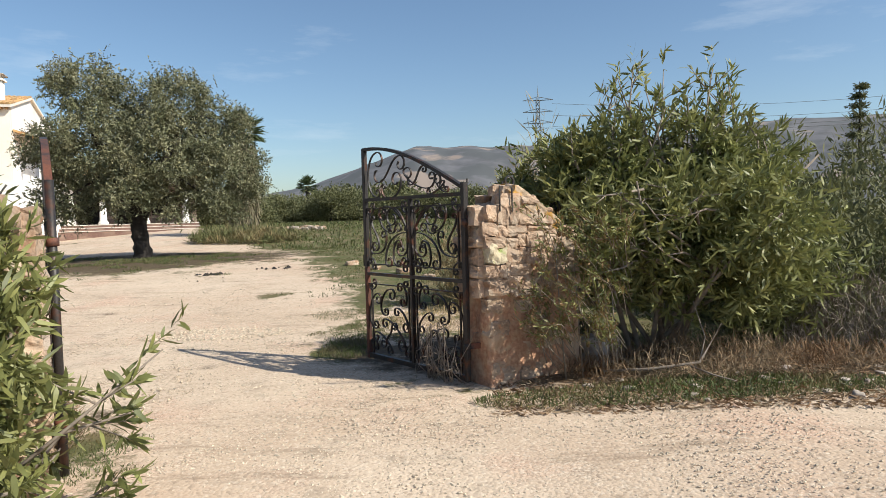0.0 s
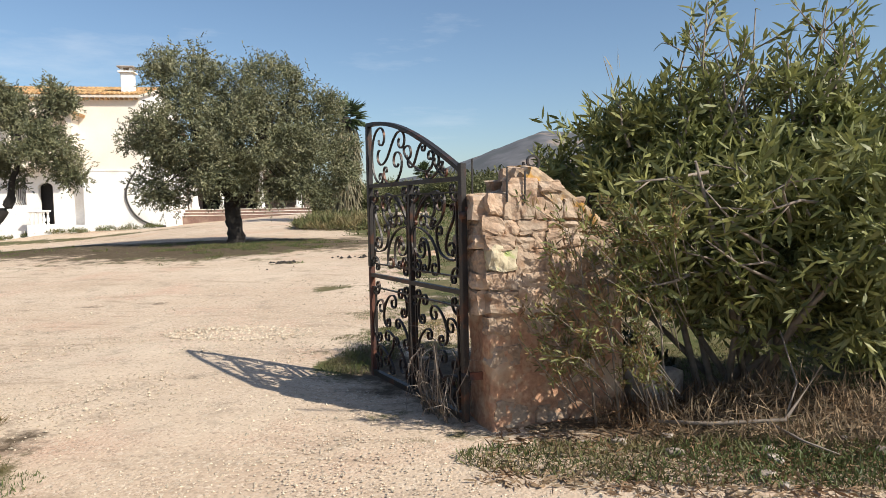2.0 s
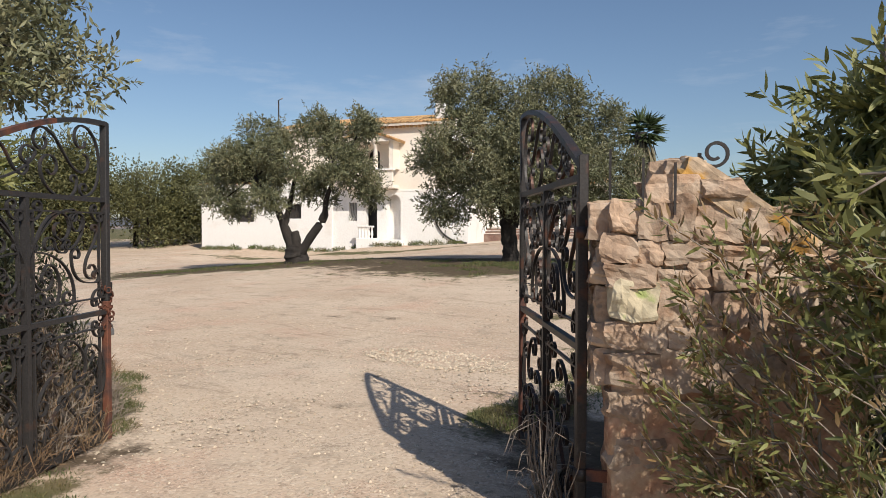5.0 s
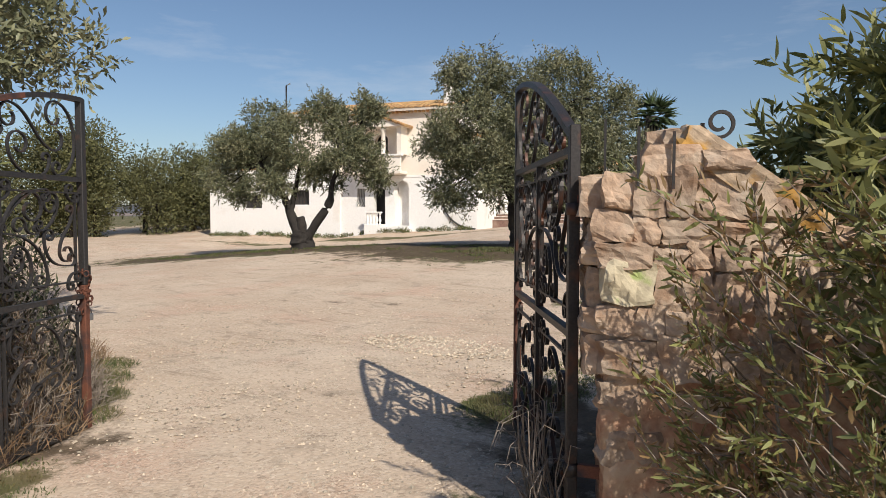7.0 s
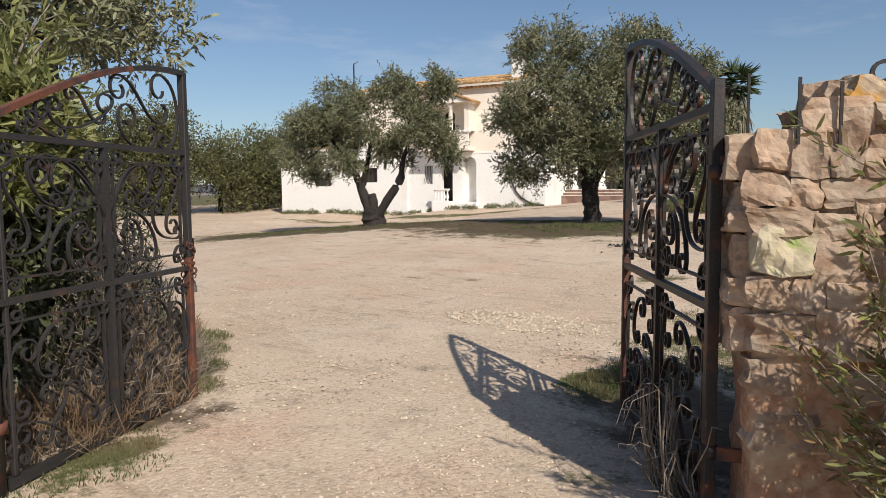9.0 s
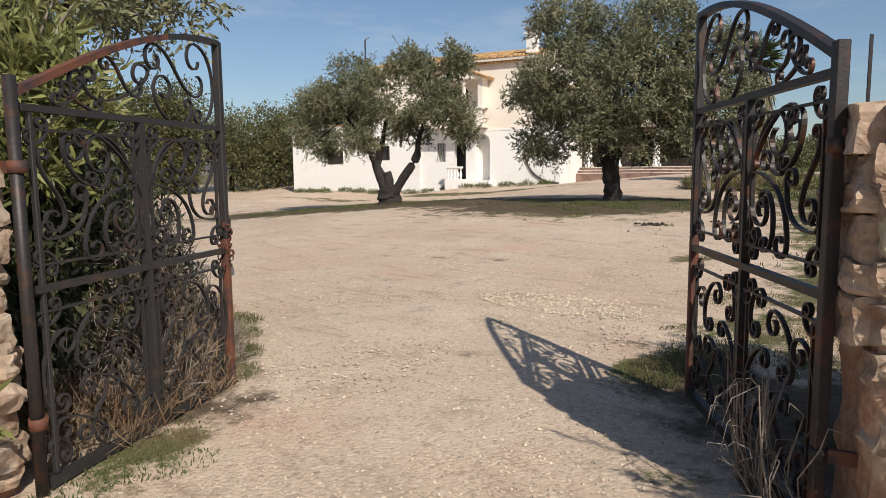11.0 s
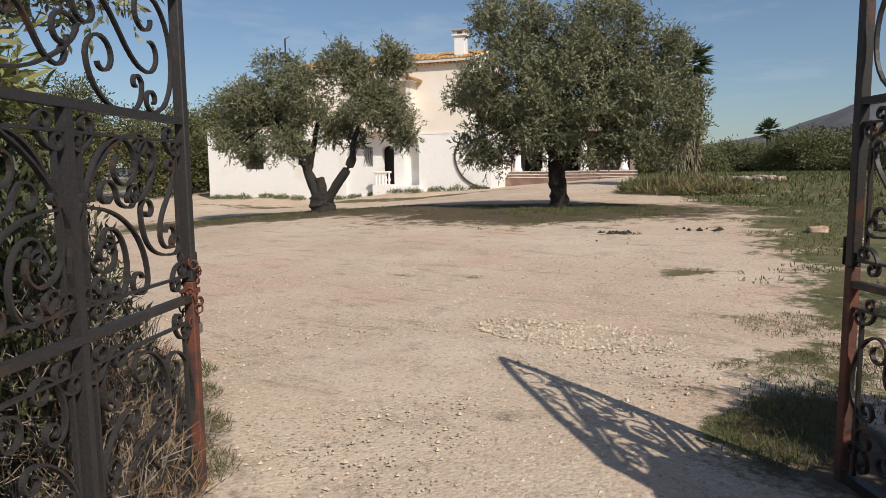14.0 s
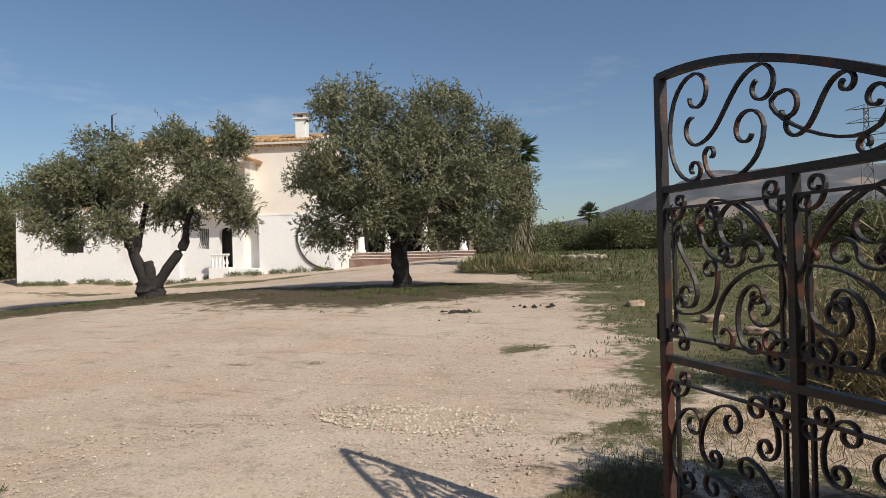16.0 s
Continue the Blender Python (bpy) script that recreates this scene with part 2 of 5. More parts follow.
def lobed_points(rng, lobes, n, clump, spread, shell=0.55):
    """Leaf places and outward headings in clumps over ellipsoid lobes (cx, cy, cz, rx, ry, rz)."""
    w = np.array([l[3] * l[4] + l[4] * l[5] + l[3] * l[5] for l in lobes])
    pick = rng.choice(len(lobes), size=n // clump, p=w / w.sum())
    lob = np.array(lobes)[pick]
    d = rng.normal(size=(len(pick), 3))
    d /= np.linalg.norm(d, axis=1, keepdims=True)
    r = rng.uniform(shell, 1.0, len(pick))[:, None] * rng.uniform(0.85, 1.12, len(pick))[:, None]
    c = lob[:, :3] + d * r * lob[:, 3:]
    d = np.repeat(d, clump, 0)
    c = np.repeat(c, clump, 0) + rng.normal(size=(len(c) * clump, 3)) * spread
    return c, d + rng.normal(size=d.shape) * 0.8


def sprig_points(rng, lobes, n, leaves, length, droop=0.25, shell=0.5):
    """Leaves set along short twigs that point out of the lobes: places, headings."""
    base, d = lobed_points(rng, lobes, n // leaves, 1, 0.0, shell)
    d /= np.linalg.norm(d, axis=1, keepdims=True)
    d[:, 2] += rng.uniform(-droop, 0.6, len(d))
    d /= np.linalg.norm(d, axis=1, keepdims=True)
    ll = length * rng.uniform(0.5, 1.3, len(d))
    s = np.tile(np.linspace(0.0, 1.0, leaves), len(d))
    D = np.repeat(d, leaves, 0)
    P = np.repeat(base, leaves, 0) + D * (s * np.repeat(ll, leaves))[:, None]
    return P, D * 0.9 + rng.normal(size=D.shape) * 0.6


def clumps(rng, lobes, each, size):
    """Small tufts over the outer half of larger lobes, so that a crown has lumps, gaps and a broken outline."""
    out = []
    for cx, cy, cz, rx, ry, rz in lobes:
        for _ in range(max(3, int(each * (rx * ry * rz) ** (2 / 3)))):
            d = rng.normal(size=3)
            d /= np.linalg.norm(d)
            f, k = rng.uniform(0.55, 1.0), size * rng.uniform(0.6, 1.3)
            out.append((cx + d[0] * rx * f, cy + d[1] * ry * f, cz + d[2] * rz * f, k, k, k * 0.8))
    return out


# ---- ground: one sheet to the horizon ----
def ground_material():
    m = bpy.data.materials.new("gravel_and_turf")
    m.use_nodes = True
    n, l = m.node_tree.nodes, m.node_tree.links
    b = n["Principled BSDF"]
    b.inputs["Roughness"].default_value = 0.95
    b.inputs["Specular IOR Level"].default_value = 0.15
    pos = n.new("ShaderNodeNewGeometry").outputs["Position"]

    def tex(size, detail=6.0, rough=0.55):
        k = n.new("ShaderNodeTexNoise")
        k.inputs["Scale"].default_value, k.inputs["Detail"].default_value, k.inputs["Roughness"].default_value = size, detail, rough
        l.new(pos, k.inputs["Vector"])
        return k.outputs["Fac"]

    def rng_(f, lo, hi):
        k = n.new("ShaderNodeMapRange")
        k.inputs["From Min"].default_value, k.inputs["From Max"].default_value = lo, hi
        l.new(f, k.inputs["Value"])
        return k.outputs[0]

    def mix(a, c, f):
        k = n.new("ShaderNodeMix")
        k.data_type = "RGBA"
        for s, v in ((6, a), (7, c), (0, f)):
            if isinstance(v, tuple):
                k.inputs[s].default_value = (*v, 1)
            elif isinstance(v, float):
                k.inputs[s].default_value = v
            else:
                l.new(v, k.inputs[s])
        return k.outputs[2]

    def op(kind, a, c):
        k = n.new("ShaderNodeMath")
        k.operation = kind
        for s, v in ((0, a), (1, c)):
            if isinstance(v, (int, float)):
                k.inputs[s].default_value = v
            else:
                l.new(v, k.inputs[s])
        return k.outputs[0]

    turf = n.new("ShaderNodeAttribute")
    turf.attribute_name = "turf"
    vor = n.new("ShaderNodeTexVoronoi")
    vor.inputs["Scale"].default_value = 42.0
    l.new(pos, vor.inputs["Vector"])
    vcol = n.new("ShaderNodeSeparateColor")
    l.new(vor.outputs["Color"], vcol.inputs[0])
    gravel = mix((0.50, 0.375, 0.275), (0.62, 0.50, 0.385), rng_(tex(0.45), 0.35, 0.65))
    gravel = mix(gravel, (0.56, 0.385, 0.285), rng_(tex(0.7), 0.52, 0.68))
    gravel = mix(gravel, (0.33, 0.265, 0.20), op("MULTIPLY", rng_(tex(2.2, 10.0, 0.75), 0.53, 0.66), 0.75))
    gravel = mix(gravel, (0.36, 0.27, 0.19), op("MULTIPLY", rng_(tex(23.0, 6.0, 0.7), 0.56, 0.7), 0.5))
    gravel = mix(gravel, (0.70, 0.59, 0.47), op("MULTIPLY", rng_(vcol.outputs[0], 0.72, 1.0), 0.55))
    gravel = mix(gravel, (0.30, 0.23, 0.17), op("MULTIPLY", rng_(vcol.outputs[1], 0.8, 1.0), 0.6))
    grit = n.new("ShaderNodeTexVoronoi")
    grit.inputs["Scale"].default_value = 105.0
    l.new(pos, grit.inputs["Vector"])
    gcol = n.new("ShaderNodeSeparateColor")
    l.new(grit.outputs["Color"], gcol.inputs[0])
    loose = rng_(tex(1.4, 8.0, 0.7), 0.42, 0.62)
    gravel = mix(gravel, (0.72, 0.62, 0.50), op("MULTIPLY", rng_(gcol.outputs[0], 0.72, 1.0), op("MULTIPLY", loose, 0.6)))
    gravel = mix(gravel, (0.22, 0.165, 0.12), op("MULTIPLY", rng_(gcol.outputs[1], 0.76, 1.0), op("MULTIPLY", loose, 0.7)))
    flat = n.new("ShaderNodeMapping")
    flat.inputs["Rotation"].default_value = (0, 0, radians(-25))
    flat.inputs["Scale"].default_value = (0.45, 2.6, 1.0)
    l.new(pos, flat.inputs["Vector"])
    streak = n.new("ShaderNodeTexNoise")
    streak.inputs["Scale"].default_value, streak.inputs["Detail"].default_value, streak.inputs["Roughness"].default_value = 1.3, 10.0, 0.72
    l.new(flat.outputs[0], streak.inputs["Vector"])
    gravel = mix(gravel, (0.27, 0.20, 0.14), op("MULTIPLY", rng_(streak.outputs["Fac"], 0.56, 0.70), 0.8))
    soil_shade = n.new("ShaderNodeAttribute")
    soil_shade.attribute_name = "soil_shade"
    green = mix((0.078, 0.096, 0.034), (0.175, 0.135, 0.078), rng_(tex(1.7, 8.0, 0.7), 0.35, 0.65))
    edge = op("ADD", turf.outputs["Fac"], op("MULTIPLY", op("SUBTRACT", tex(1.1, 12.0, 0.78), 0.5), 2.6))
    col = mix(gravel, green, rng_(edge, 0.42, 0.62))
    # brown leaf mould, darkened further to paint in the shade of trees and bush
    dark = op("ADD", soil_shade.outputs["Fac"], op("MULTIPLY", op("SUBTRACT", tex(1.6, 12.0, 0.75), 0.5), 1.6))
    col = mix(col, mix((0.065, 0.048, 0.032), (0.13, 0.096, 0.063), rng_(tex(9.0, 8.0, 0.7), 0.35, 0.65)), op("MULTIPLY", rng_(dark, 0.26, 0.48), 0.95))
    l.new(col, b.inputs["Base Color"])
    bump = n.new("ShaderNodeBump")
    bump.inputs["Strength"].default_value, bump.inputs["Distance"].default_value = 0.8, 0.007
    l.new(op("ADD", op("MULTIPLY", vor.outputs["Distance"], -0.8), tex(14.0, 9.0, 0.7)), bump.inputs["Height"])
    l.new(bump.outputs[0], b.inputs["Normal"])
    return m


def blob(x, y, cx, cy, rx, ry, turn=0.0):
    c, s = math.cos(radians(turn)), math.sin(radians(turn))
    u, v = (x - cx) * c + (y - cy) * s, -(x - cx) * s + (y - cy) * c
    return 1.15 - np.sqrt((u / rx) ** 2 + (v / ry) ** 2) * 0.75


def turf_of(x, y):
    """How far the land is grown over: verges, the field to the east, the beds under the trees."""
    edge = np.interp(y, [6.3, 7.5, 10.0, 12.1, 14.1, 16.4, 20.6, 27.0, 32.0, 45.0], [-0.65, -1.2, -1.85, -2.4, -3.0, -3.95, -5.0, -8.6, -12.0, -19.0])
    t = 0.82 * ease(x, edge - 1.6, edge + 2.0) * ease(y, 6.0, 7.2)
    for q in ((-17.5, 16.9, 6.8, 3.2, 27), (-9.0, 19.3, 4.8, 4.0, 28), (-1.15, 7.6, 0.55, 1.0, 20), (-4.2, 5.85, 1.3, 0.28, 152), (-1.15, 9.0, 0.35, 1.3, 15), (-2.35, 4.5, 0.45, 0.75, 30), (2.1, 5.6, 2.3, 0.6, -8), (6.0, 6.0, 3.0, 1.3, 0), (-2.4, 2.6, 0.9, 1.3, 0), (-3.1, 12.4, 0.55, 0.3, 25), (-25.5, 27.6, 9.0, 0.9, 20), (-5.3, 15.2, 0.5, 0.2, 20)):
        t = np.maximum(t, blob(x, y, *q) * (1.0 if q[2] > 2.5 else 0.72))
    t = t * (1 - 0.55 * np.clip(blob(x, y, 0.2, 9.2, 1.3, 1.6), 0, 1))
    t = np.maximum(t, 0.8 * ease(np.hypot(x, y), 55.0, 70.0))
    return np.clip(t, 0, 1)


def soil_shade_of(x, y):
    """Dark leaf mould with painted shade: beds under the olives, the foot of the oleander, behind the black leaf."""
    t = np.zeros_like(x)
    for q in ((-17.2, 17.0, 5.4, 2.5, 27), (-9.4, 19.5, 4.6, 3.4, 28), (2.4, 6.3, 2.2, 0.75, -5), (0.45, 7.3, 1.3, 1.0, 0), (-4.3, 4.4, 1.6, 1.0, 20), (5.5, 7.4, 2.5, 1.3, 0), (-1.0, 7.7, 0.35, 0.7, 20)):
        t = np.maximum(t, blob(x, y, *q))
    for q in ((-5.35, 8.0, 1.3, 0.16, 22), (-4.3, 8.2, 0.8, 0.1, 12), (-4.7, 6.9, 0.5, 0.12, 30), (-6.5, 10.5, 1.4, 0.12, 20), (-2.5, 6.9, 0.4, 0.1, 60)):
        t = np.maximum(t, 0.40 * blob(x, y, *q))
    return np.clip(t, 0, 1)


def build_ground():
    k = np.linspace(-1, 1, 341)
    a = np.sinh(k * 7.0) / math.sinh(7.0) * 2600.0 + k * 14.0
    X, Y = np.meshgrid(a - 3.0, a + 8.0)
    Z = ground_z(X, Y)
    near = 1 - ease(np.hypot(X, Y - 8), 30.0, 60.0)
    rel = np.array([noise.noise((x * 0.9, y * 0.9, 0.0)) * 0.018 + noise.noise((x * 3.1, y * 3.1, 4.0)) * 0.008 for x, y in zip(X.ravel(), Y.ravel())]).reshape(X.shape)
    Z = Z + rel * near
    n = len(a)
    i = np.arange(n * n).reshape(n, n)
    f = np.stack([i[:-1, :-1], i[:-1, 1:], i[1:, 1:], i[1:, :-1]], -1).reshape(-1, 4)
    ob = mesh_object("ground", np.stack([X, Y, Z], -1).reshape(-1, 3).tolist(), f.tolist(), ground_material(), True)
    at = ob.data.attributes.new("turf", "FLOAT", "POINT")
    at.data.foreach_set("value", turf_of(X, Y).ravel().astype(np.float32))
    at = ob.data.attributes.new("soil_shade", "FLOAT", "POINT")
    at.data.foreach_set("value", soil_shade_of(X, Y).ravel().astype(np.float32))
    return tagged(ob, "pale trodden gravel yard with weedy turf edges", "ground", kind="structure")


build_ground()


# ---- far land: hills, woods, pylon ----
def build_hills():
    """A bare ridge two kilometres off, highest to the north and north-east."""
    prof = ((-80, 4.0), (-60, 5.0), (-45, 6.0), (-33, 6.5), (-27, 6.8), (-20, 6.2), (-12, 5.7), (-5, 5.9), (-2, 6.1), (0, 5.95), (3, 6.15), (5, 5.5), (7, 4.8), (10, 3.7), (12, 3.0), (15, 2.5), (18, 1.6), (24, 0.9), (40, 0.8), (80, 1.0))
    verts, faces = [], []
    yaws = np.linspace(-80, 80, 420)
    for w in yaws:
        e = np.interp(w, [p[0] for p in prof], [p[1] for p in prof])
        for j in range(14):
            f = j / 13.0
            d = 1700 + 900 * f
            h = math.tan(radians(e)) * d * math.sin(f * math.pi / 2) ** 0.8
            h += h * 0.16 * (1 - 0.75 * f) * (noise.fractal((w * 0.22, f * 2.2, 1.0), 1.0, 2.0, 5)) - 12 * (1 - f)
            verts.append((-math.sin(radians(w)) * d, math.cos(radians(w)) * d, h))
    for i in range(len(yaws) - 1):
        for j in range(13):
            q = i * 14 + j
            faces.append((q, q + 1, q + 15, q + 14))
    ob = mesh_object("backdrop_hills", verts, faces, HILL, True)
    return tagged(ob, "bare grey-brown rocky hills, tinted blue-grey for distance haze", "hills", kind="structure")


def woods_tree(name, x, y, h, r, rng, mat, leaf=0.5, count=2200, label="dense dark green pine at the wood's edge", category="tree", group="trees of the far wood"):
    z = gz(x, y)
    t = thing(name, pose(x, y, z), label, category, group)
    bm = bmesh.new()
    tube(bm, [(0, 0, -0.1), (0.05 * h * rng.uniform(-1, 1), 0, h * 0.45), (0, 0.02 * h, h * 0.8)], [r * 0.07, r * 0.05, r * 0.015], 6)
    part("trunk", bm, BARK, t)
    lobes = [(rng.uniform(-0.45, 0.45) * r, rng.uniform(-0.45, 0.45) * r, h * rng.uniform(0.1, 0.82), r * rng.uniform(0.4, 0.65), r * rng.uniform(0.4, 0.65), h * rng.uniform(0.13, 0.22)) for _ in range(13)]
    at, d = lobed_points(rng, lobes, count, 8, 0.16 * r * 0.5, 0.6)
    leaf_mesh("crown", at, d + (0, 0, 0.25), leaf, leaf * 0.4, mat, rng, t, 4)
    return t


def build_far():
    build_hills()
    rng = np.random.default_rng(5)
    for i in range(30):
        f = i / 29.0
        x, y = np.interp(f, [0, 0.5, 1], [-40, -46, -48]) + rng.uniform(-3, 3), np.interp(f, [0, 0.5, 1], [6, 25, 46]) + rng.uniform(-2, 2)
        woods_tree("pine_tree", x, y, rng.uniform(5.4, 9.6), rng.uniform(2.2, 3.4), rng, WOODS, 0.26, 6400)
    for i in range(30):
        f = i / 29.0
        x, y = -24 + 44 * f + rng.uniform(-1, 1), 57 + 6 * math.sin(f * 5) + rng.uniform(-3, 3)
        woods_tree("field_shrub", x, y, rng.uniform(2.1, 3.3), rng.uniform(2.0, 3.2), rng, FIELD, 0.24, 5200, "broad olive-green shrub at the edge of the field", "shrub", "shrubs along the field")
    for i in range(26):
        f = i / 25.0
        x, y = -90 + 150 * f + rng.uniform(-3, 3), 105 + rng.uniform(-6, 6)
        woods_tree("distant_tree", x, y, rng.uniform(4.0, 6.5), rng.uniform(4, 6), rng, WOODS, 0.9, 1200, "hazy green tree far across the fields", "tree", "distant trees")


def conifer(x, y, h, r, rng):
    """A narrow conifer: whorls of drooping boughs up a straight trunk, with bare gaps between them."""
    t = thing("conifer", pose(x, y, gz(x, y)), "dark pointed conifer with tiered boughs beyond the thicket", "tree", "conifers")
    part("trunk", tube(bmesh.new(), [(0, 0, -0.1), (0.03, 0, h * 0.5), (0, 0, h)], [0.16, 0.1, 0.02], 6), BARK, t)
    at, hd = [], []
    for tier in range(11):
        f = tier / 10
        z = h * (0.22 + 0.74 * f)
        for k in range(6):
            az = rng.uniform(0, 2 * math.pi)
            n = r * (1.05 - 0.85 * f) * rng.uniform(0.6, 1.15)
            d = np.array([math.cos(az), math.sin(az), 0.12])
            part("bough", tube(bmesh.new(), [(0, 0, z), tuple(d * n + (0, 0, z - 0.08))], [0.025, 0.008], 4), BARK, t)
            s = rng.uniform(0.15, 1.0, 60)[:, None]
            at.append(np.array([0, 0, z]) + d * n * s + rng.normal(size=(60, 3)) * 0.07)
            hd.append(d + rng.normal(size=(60, 3)) * 0.6)
    leaf_mesh("crown", np.concatenate(at), np.concatenate(hd), 0.2, 0.05, WOODS, rng, t, 4)
    return t


def far_conifers():
    rng = np.random.default_rng(61)
    for x, y, hh, r in ((20.8, 34.3, 6.6, 1.0), (24.0, 36.5, 6.2, 1.1)):
        conifer(x, y, hh, r, rng)


def fan_palm(x, y, h, r, rng, skirt, label):
    z = gz(x, y)
    t = thing("palm_tree", pose(x, y, z), label, "palm")
    bm = bmesh.new()
    tube(bm, [(0, 0, -0.1), (0.1, 0, h * 0.5), (0, 0, h)], [0.32, 0.26, 0.24], 10)
    part("trunk", bm, BARK, t)
    ats, hs = [], []
    for k in range(46):
        az, el = rng.uniform(0, 2 * math.pi), rng.uniform(-0.6, 1.5)
        d = np.array([math.cos(az) * math.cos(el), math.sin(az) * math.cos(el), math.sin(el)])
        c = np.array([0, 0, h]) + d * r * 0.55
        side = np.cross(d, (0, 0, 1.0))
        side /= np.linalg.norm(side) + 1e-6
        for a in np.linspace(-1.25, 1.25, 15):
            ats.append(c)
            hs.append(d * math.cos(a) + side * math.sin(a) + np.array([0, 0, -0.15]))
    leaf_mesh("crown", np.array(ats), np.array(hs), r * 0.62, r * 0.075, PALM, rng, t, 6)
    if skirt:
        n = 1500
        az = rng.uniform(0, 2 * math.pi, n)
        zz = h - rng.uniform(0.3, skirt, n)
        rr = rng.uniform(0.2, 0.5, n)
        at = np.stack([np.cos(az) * rr, np.sin(az) * rr, zz], 1)
        leaf_mesh("dry_skirt", at, np.stack([np.cos(az) * 0.3, np.sin(az) * 0.3, -np.ones(n)], 1), 1.0, 0.06, DRYPALM, rng, t, 6)["label"] = "hanging dead straw-coloured fronds"
    return t


def build_pylon():
    t = thing("power_pylon", pose(26.3, 198.3, 0, 0, 0, -8), "grey steel lattice power pylon with three cross-arms", "pylon")
    H, B, W = 36.0, 2.4, 0.55
    corner = lambda sx, sy, z: Vector((sx * (B + (W - B) * min(z / 30, 1)), sy * (B + (W - B) * min(z / 30, 1)), z))
    for sx in (-1, 1):
        for sy in (-1, 1):
            part("leg", tube(bmesh.new(), [corner(sx, sy, 0), corner(sx, sy, 30), (sx * 0.4, sy * 0.4, H)], 0.12, 4), STEEL, t)
    bm = bmesh.new()
    zs = [0, 6, 11, 15.5, 19.5, 22.5, 25, 27.2, 29.2, 31.2, 33.2, 35.2]
    for a, b in zip(zs, zs[1:]):
        for (p, q) in (((-1, -1), (1, -1)), ((1, -1), (1, 1)), ((1, 1), (-1, 1)), ((-1, 1), (-1, -1))):
            tube(bm, [corner(*p, a), corner(*q, b)], 0.06, 4)
            tube(bm, [corner(*q, a), corner(*p, b)], 0.06, 4)
    part("lattice", bm, STEEL, t)
    for z in (28.5, 31.8, 35.2):
        bm = bmesh.new()
        for s in (-1, 1):
            tube(bm, [(0, 0.4, z), (s * 4.4, 0, z + 0.1)], 0.09, 4)
            tube(bm, [(0, -0.4, z), (s * 4.4, 0, z + 0.1)], 0.09, 4)
            tube(bm, [(0, 0, z + 1.1), (s * 4.4, 0, z + 0.1)], 0.08, 4)
        part("cross_arm", bm, STEEL, t)
    for k, (z, s) in enumerate(((28.5, 1), (31.8, 1), (35.2, 1), (28.5, -1))):
        a = Vector((26.3 + s * 4.3, 198.3, z - 1.0))
        b = Vector((190.0, 150 + 9 * s, z + 2))
        pts = [a.lerp(b, f) - Vector((0, 0, 22 * f * (1 - f))) for f in np.linspace(0, 1, 14)]
        cable = part("power_cable", tube(bmesh.new(), pts, 0.05, 4), STEEL, None)
        tagged(cable, "thin grey power line strung from the pylon", "cable", "power lines")


build_far()
far_conifers()
_rng = np.random.default_rng(8)
fan_palm(-9.25, 30.2, 4.65, 0.95, _rng, 4.0, "tall fan palm with a skirt of dead fronds")
fan_palm(-17.7, 82.4, 4.7, 1.25, _rng, 0.0, "distant palm with arching fronds")
build_pylon()


# ---- the house ----
PSI = 20.0
HOUSE = pose(-20.6, 33.75, 0, 0, 0, PSI)


def wall_panel(u0, u1, z0, z1, y0, y1, holes):
    """A wall from u0 to u1 with rectangular or arched holes (a, b, bottom, top, arch rise) cut right through."""
    bm = bmesh.new()
    us = sorted({u0, u1, *[h[0] for h in holes], *[h[1] for h in holes]})
    for a, b in zip(us, us[1:]):
        spans, z = [], z0
        for h in sorted((h for h in holes if h[0] <= a + 1e-6 and h[1] >= b - 1e-6), key=lambda h: h[2]):
            spans.append((z, h[2]))
            z = h[3]
        spans.append((z, z1))
        for p, q in spans:
            if q - p > 1e-4:
                box(bm, a, y0, p, b, y1, q)
    for a, b, lo, hi, rise in holes:
        if rise:
            m, n = (a + b) / 2, 8
            for side in (-1, 1):
                prev = None
                for k in range(n + 1):
                    g = k / n * math.pi / 2
                    p = (m + side * (b - a) / 2 * math.cos(g), hi - rise + rise * math.sin(g))
                    if prev:
                        quad = [(prev[0], prev[1]), p, (p[0], hi), (prev[0], hi)]
                        front = [bm.verts.new((u, y0, z)) for u, z in quad]
                        back = [bm.verts.new((u, y1, z)) for u, z in quad]
                        if abs(prev[1] - hi) + abs(p[1] - hi) > 1e-4:
                            bm.faces.new(front)
                            bm.faces.new(back[::-1])
                        bm.faces.new((front[0], back[0], back[1], front[1]))
                    prev = p
    bmesh.ops.recalc_face_normals(bm, faces=bm.faces)
    return bm


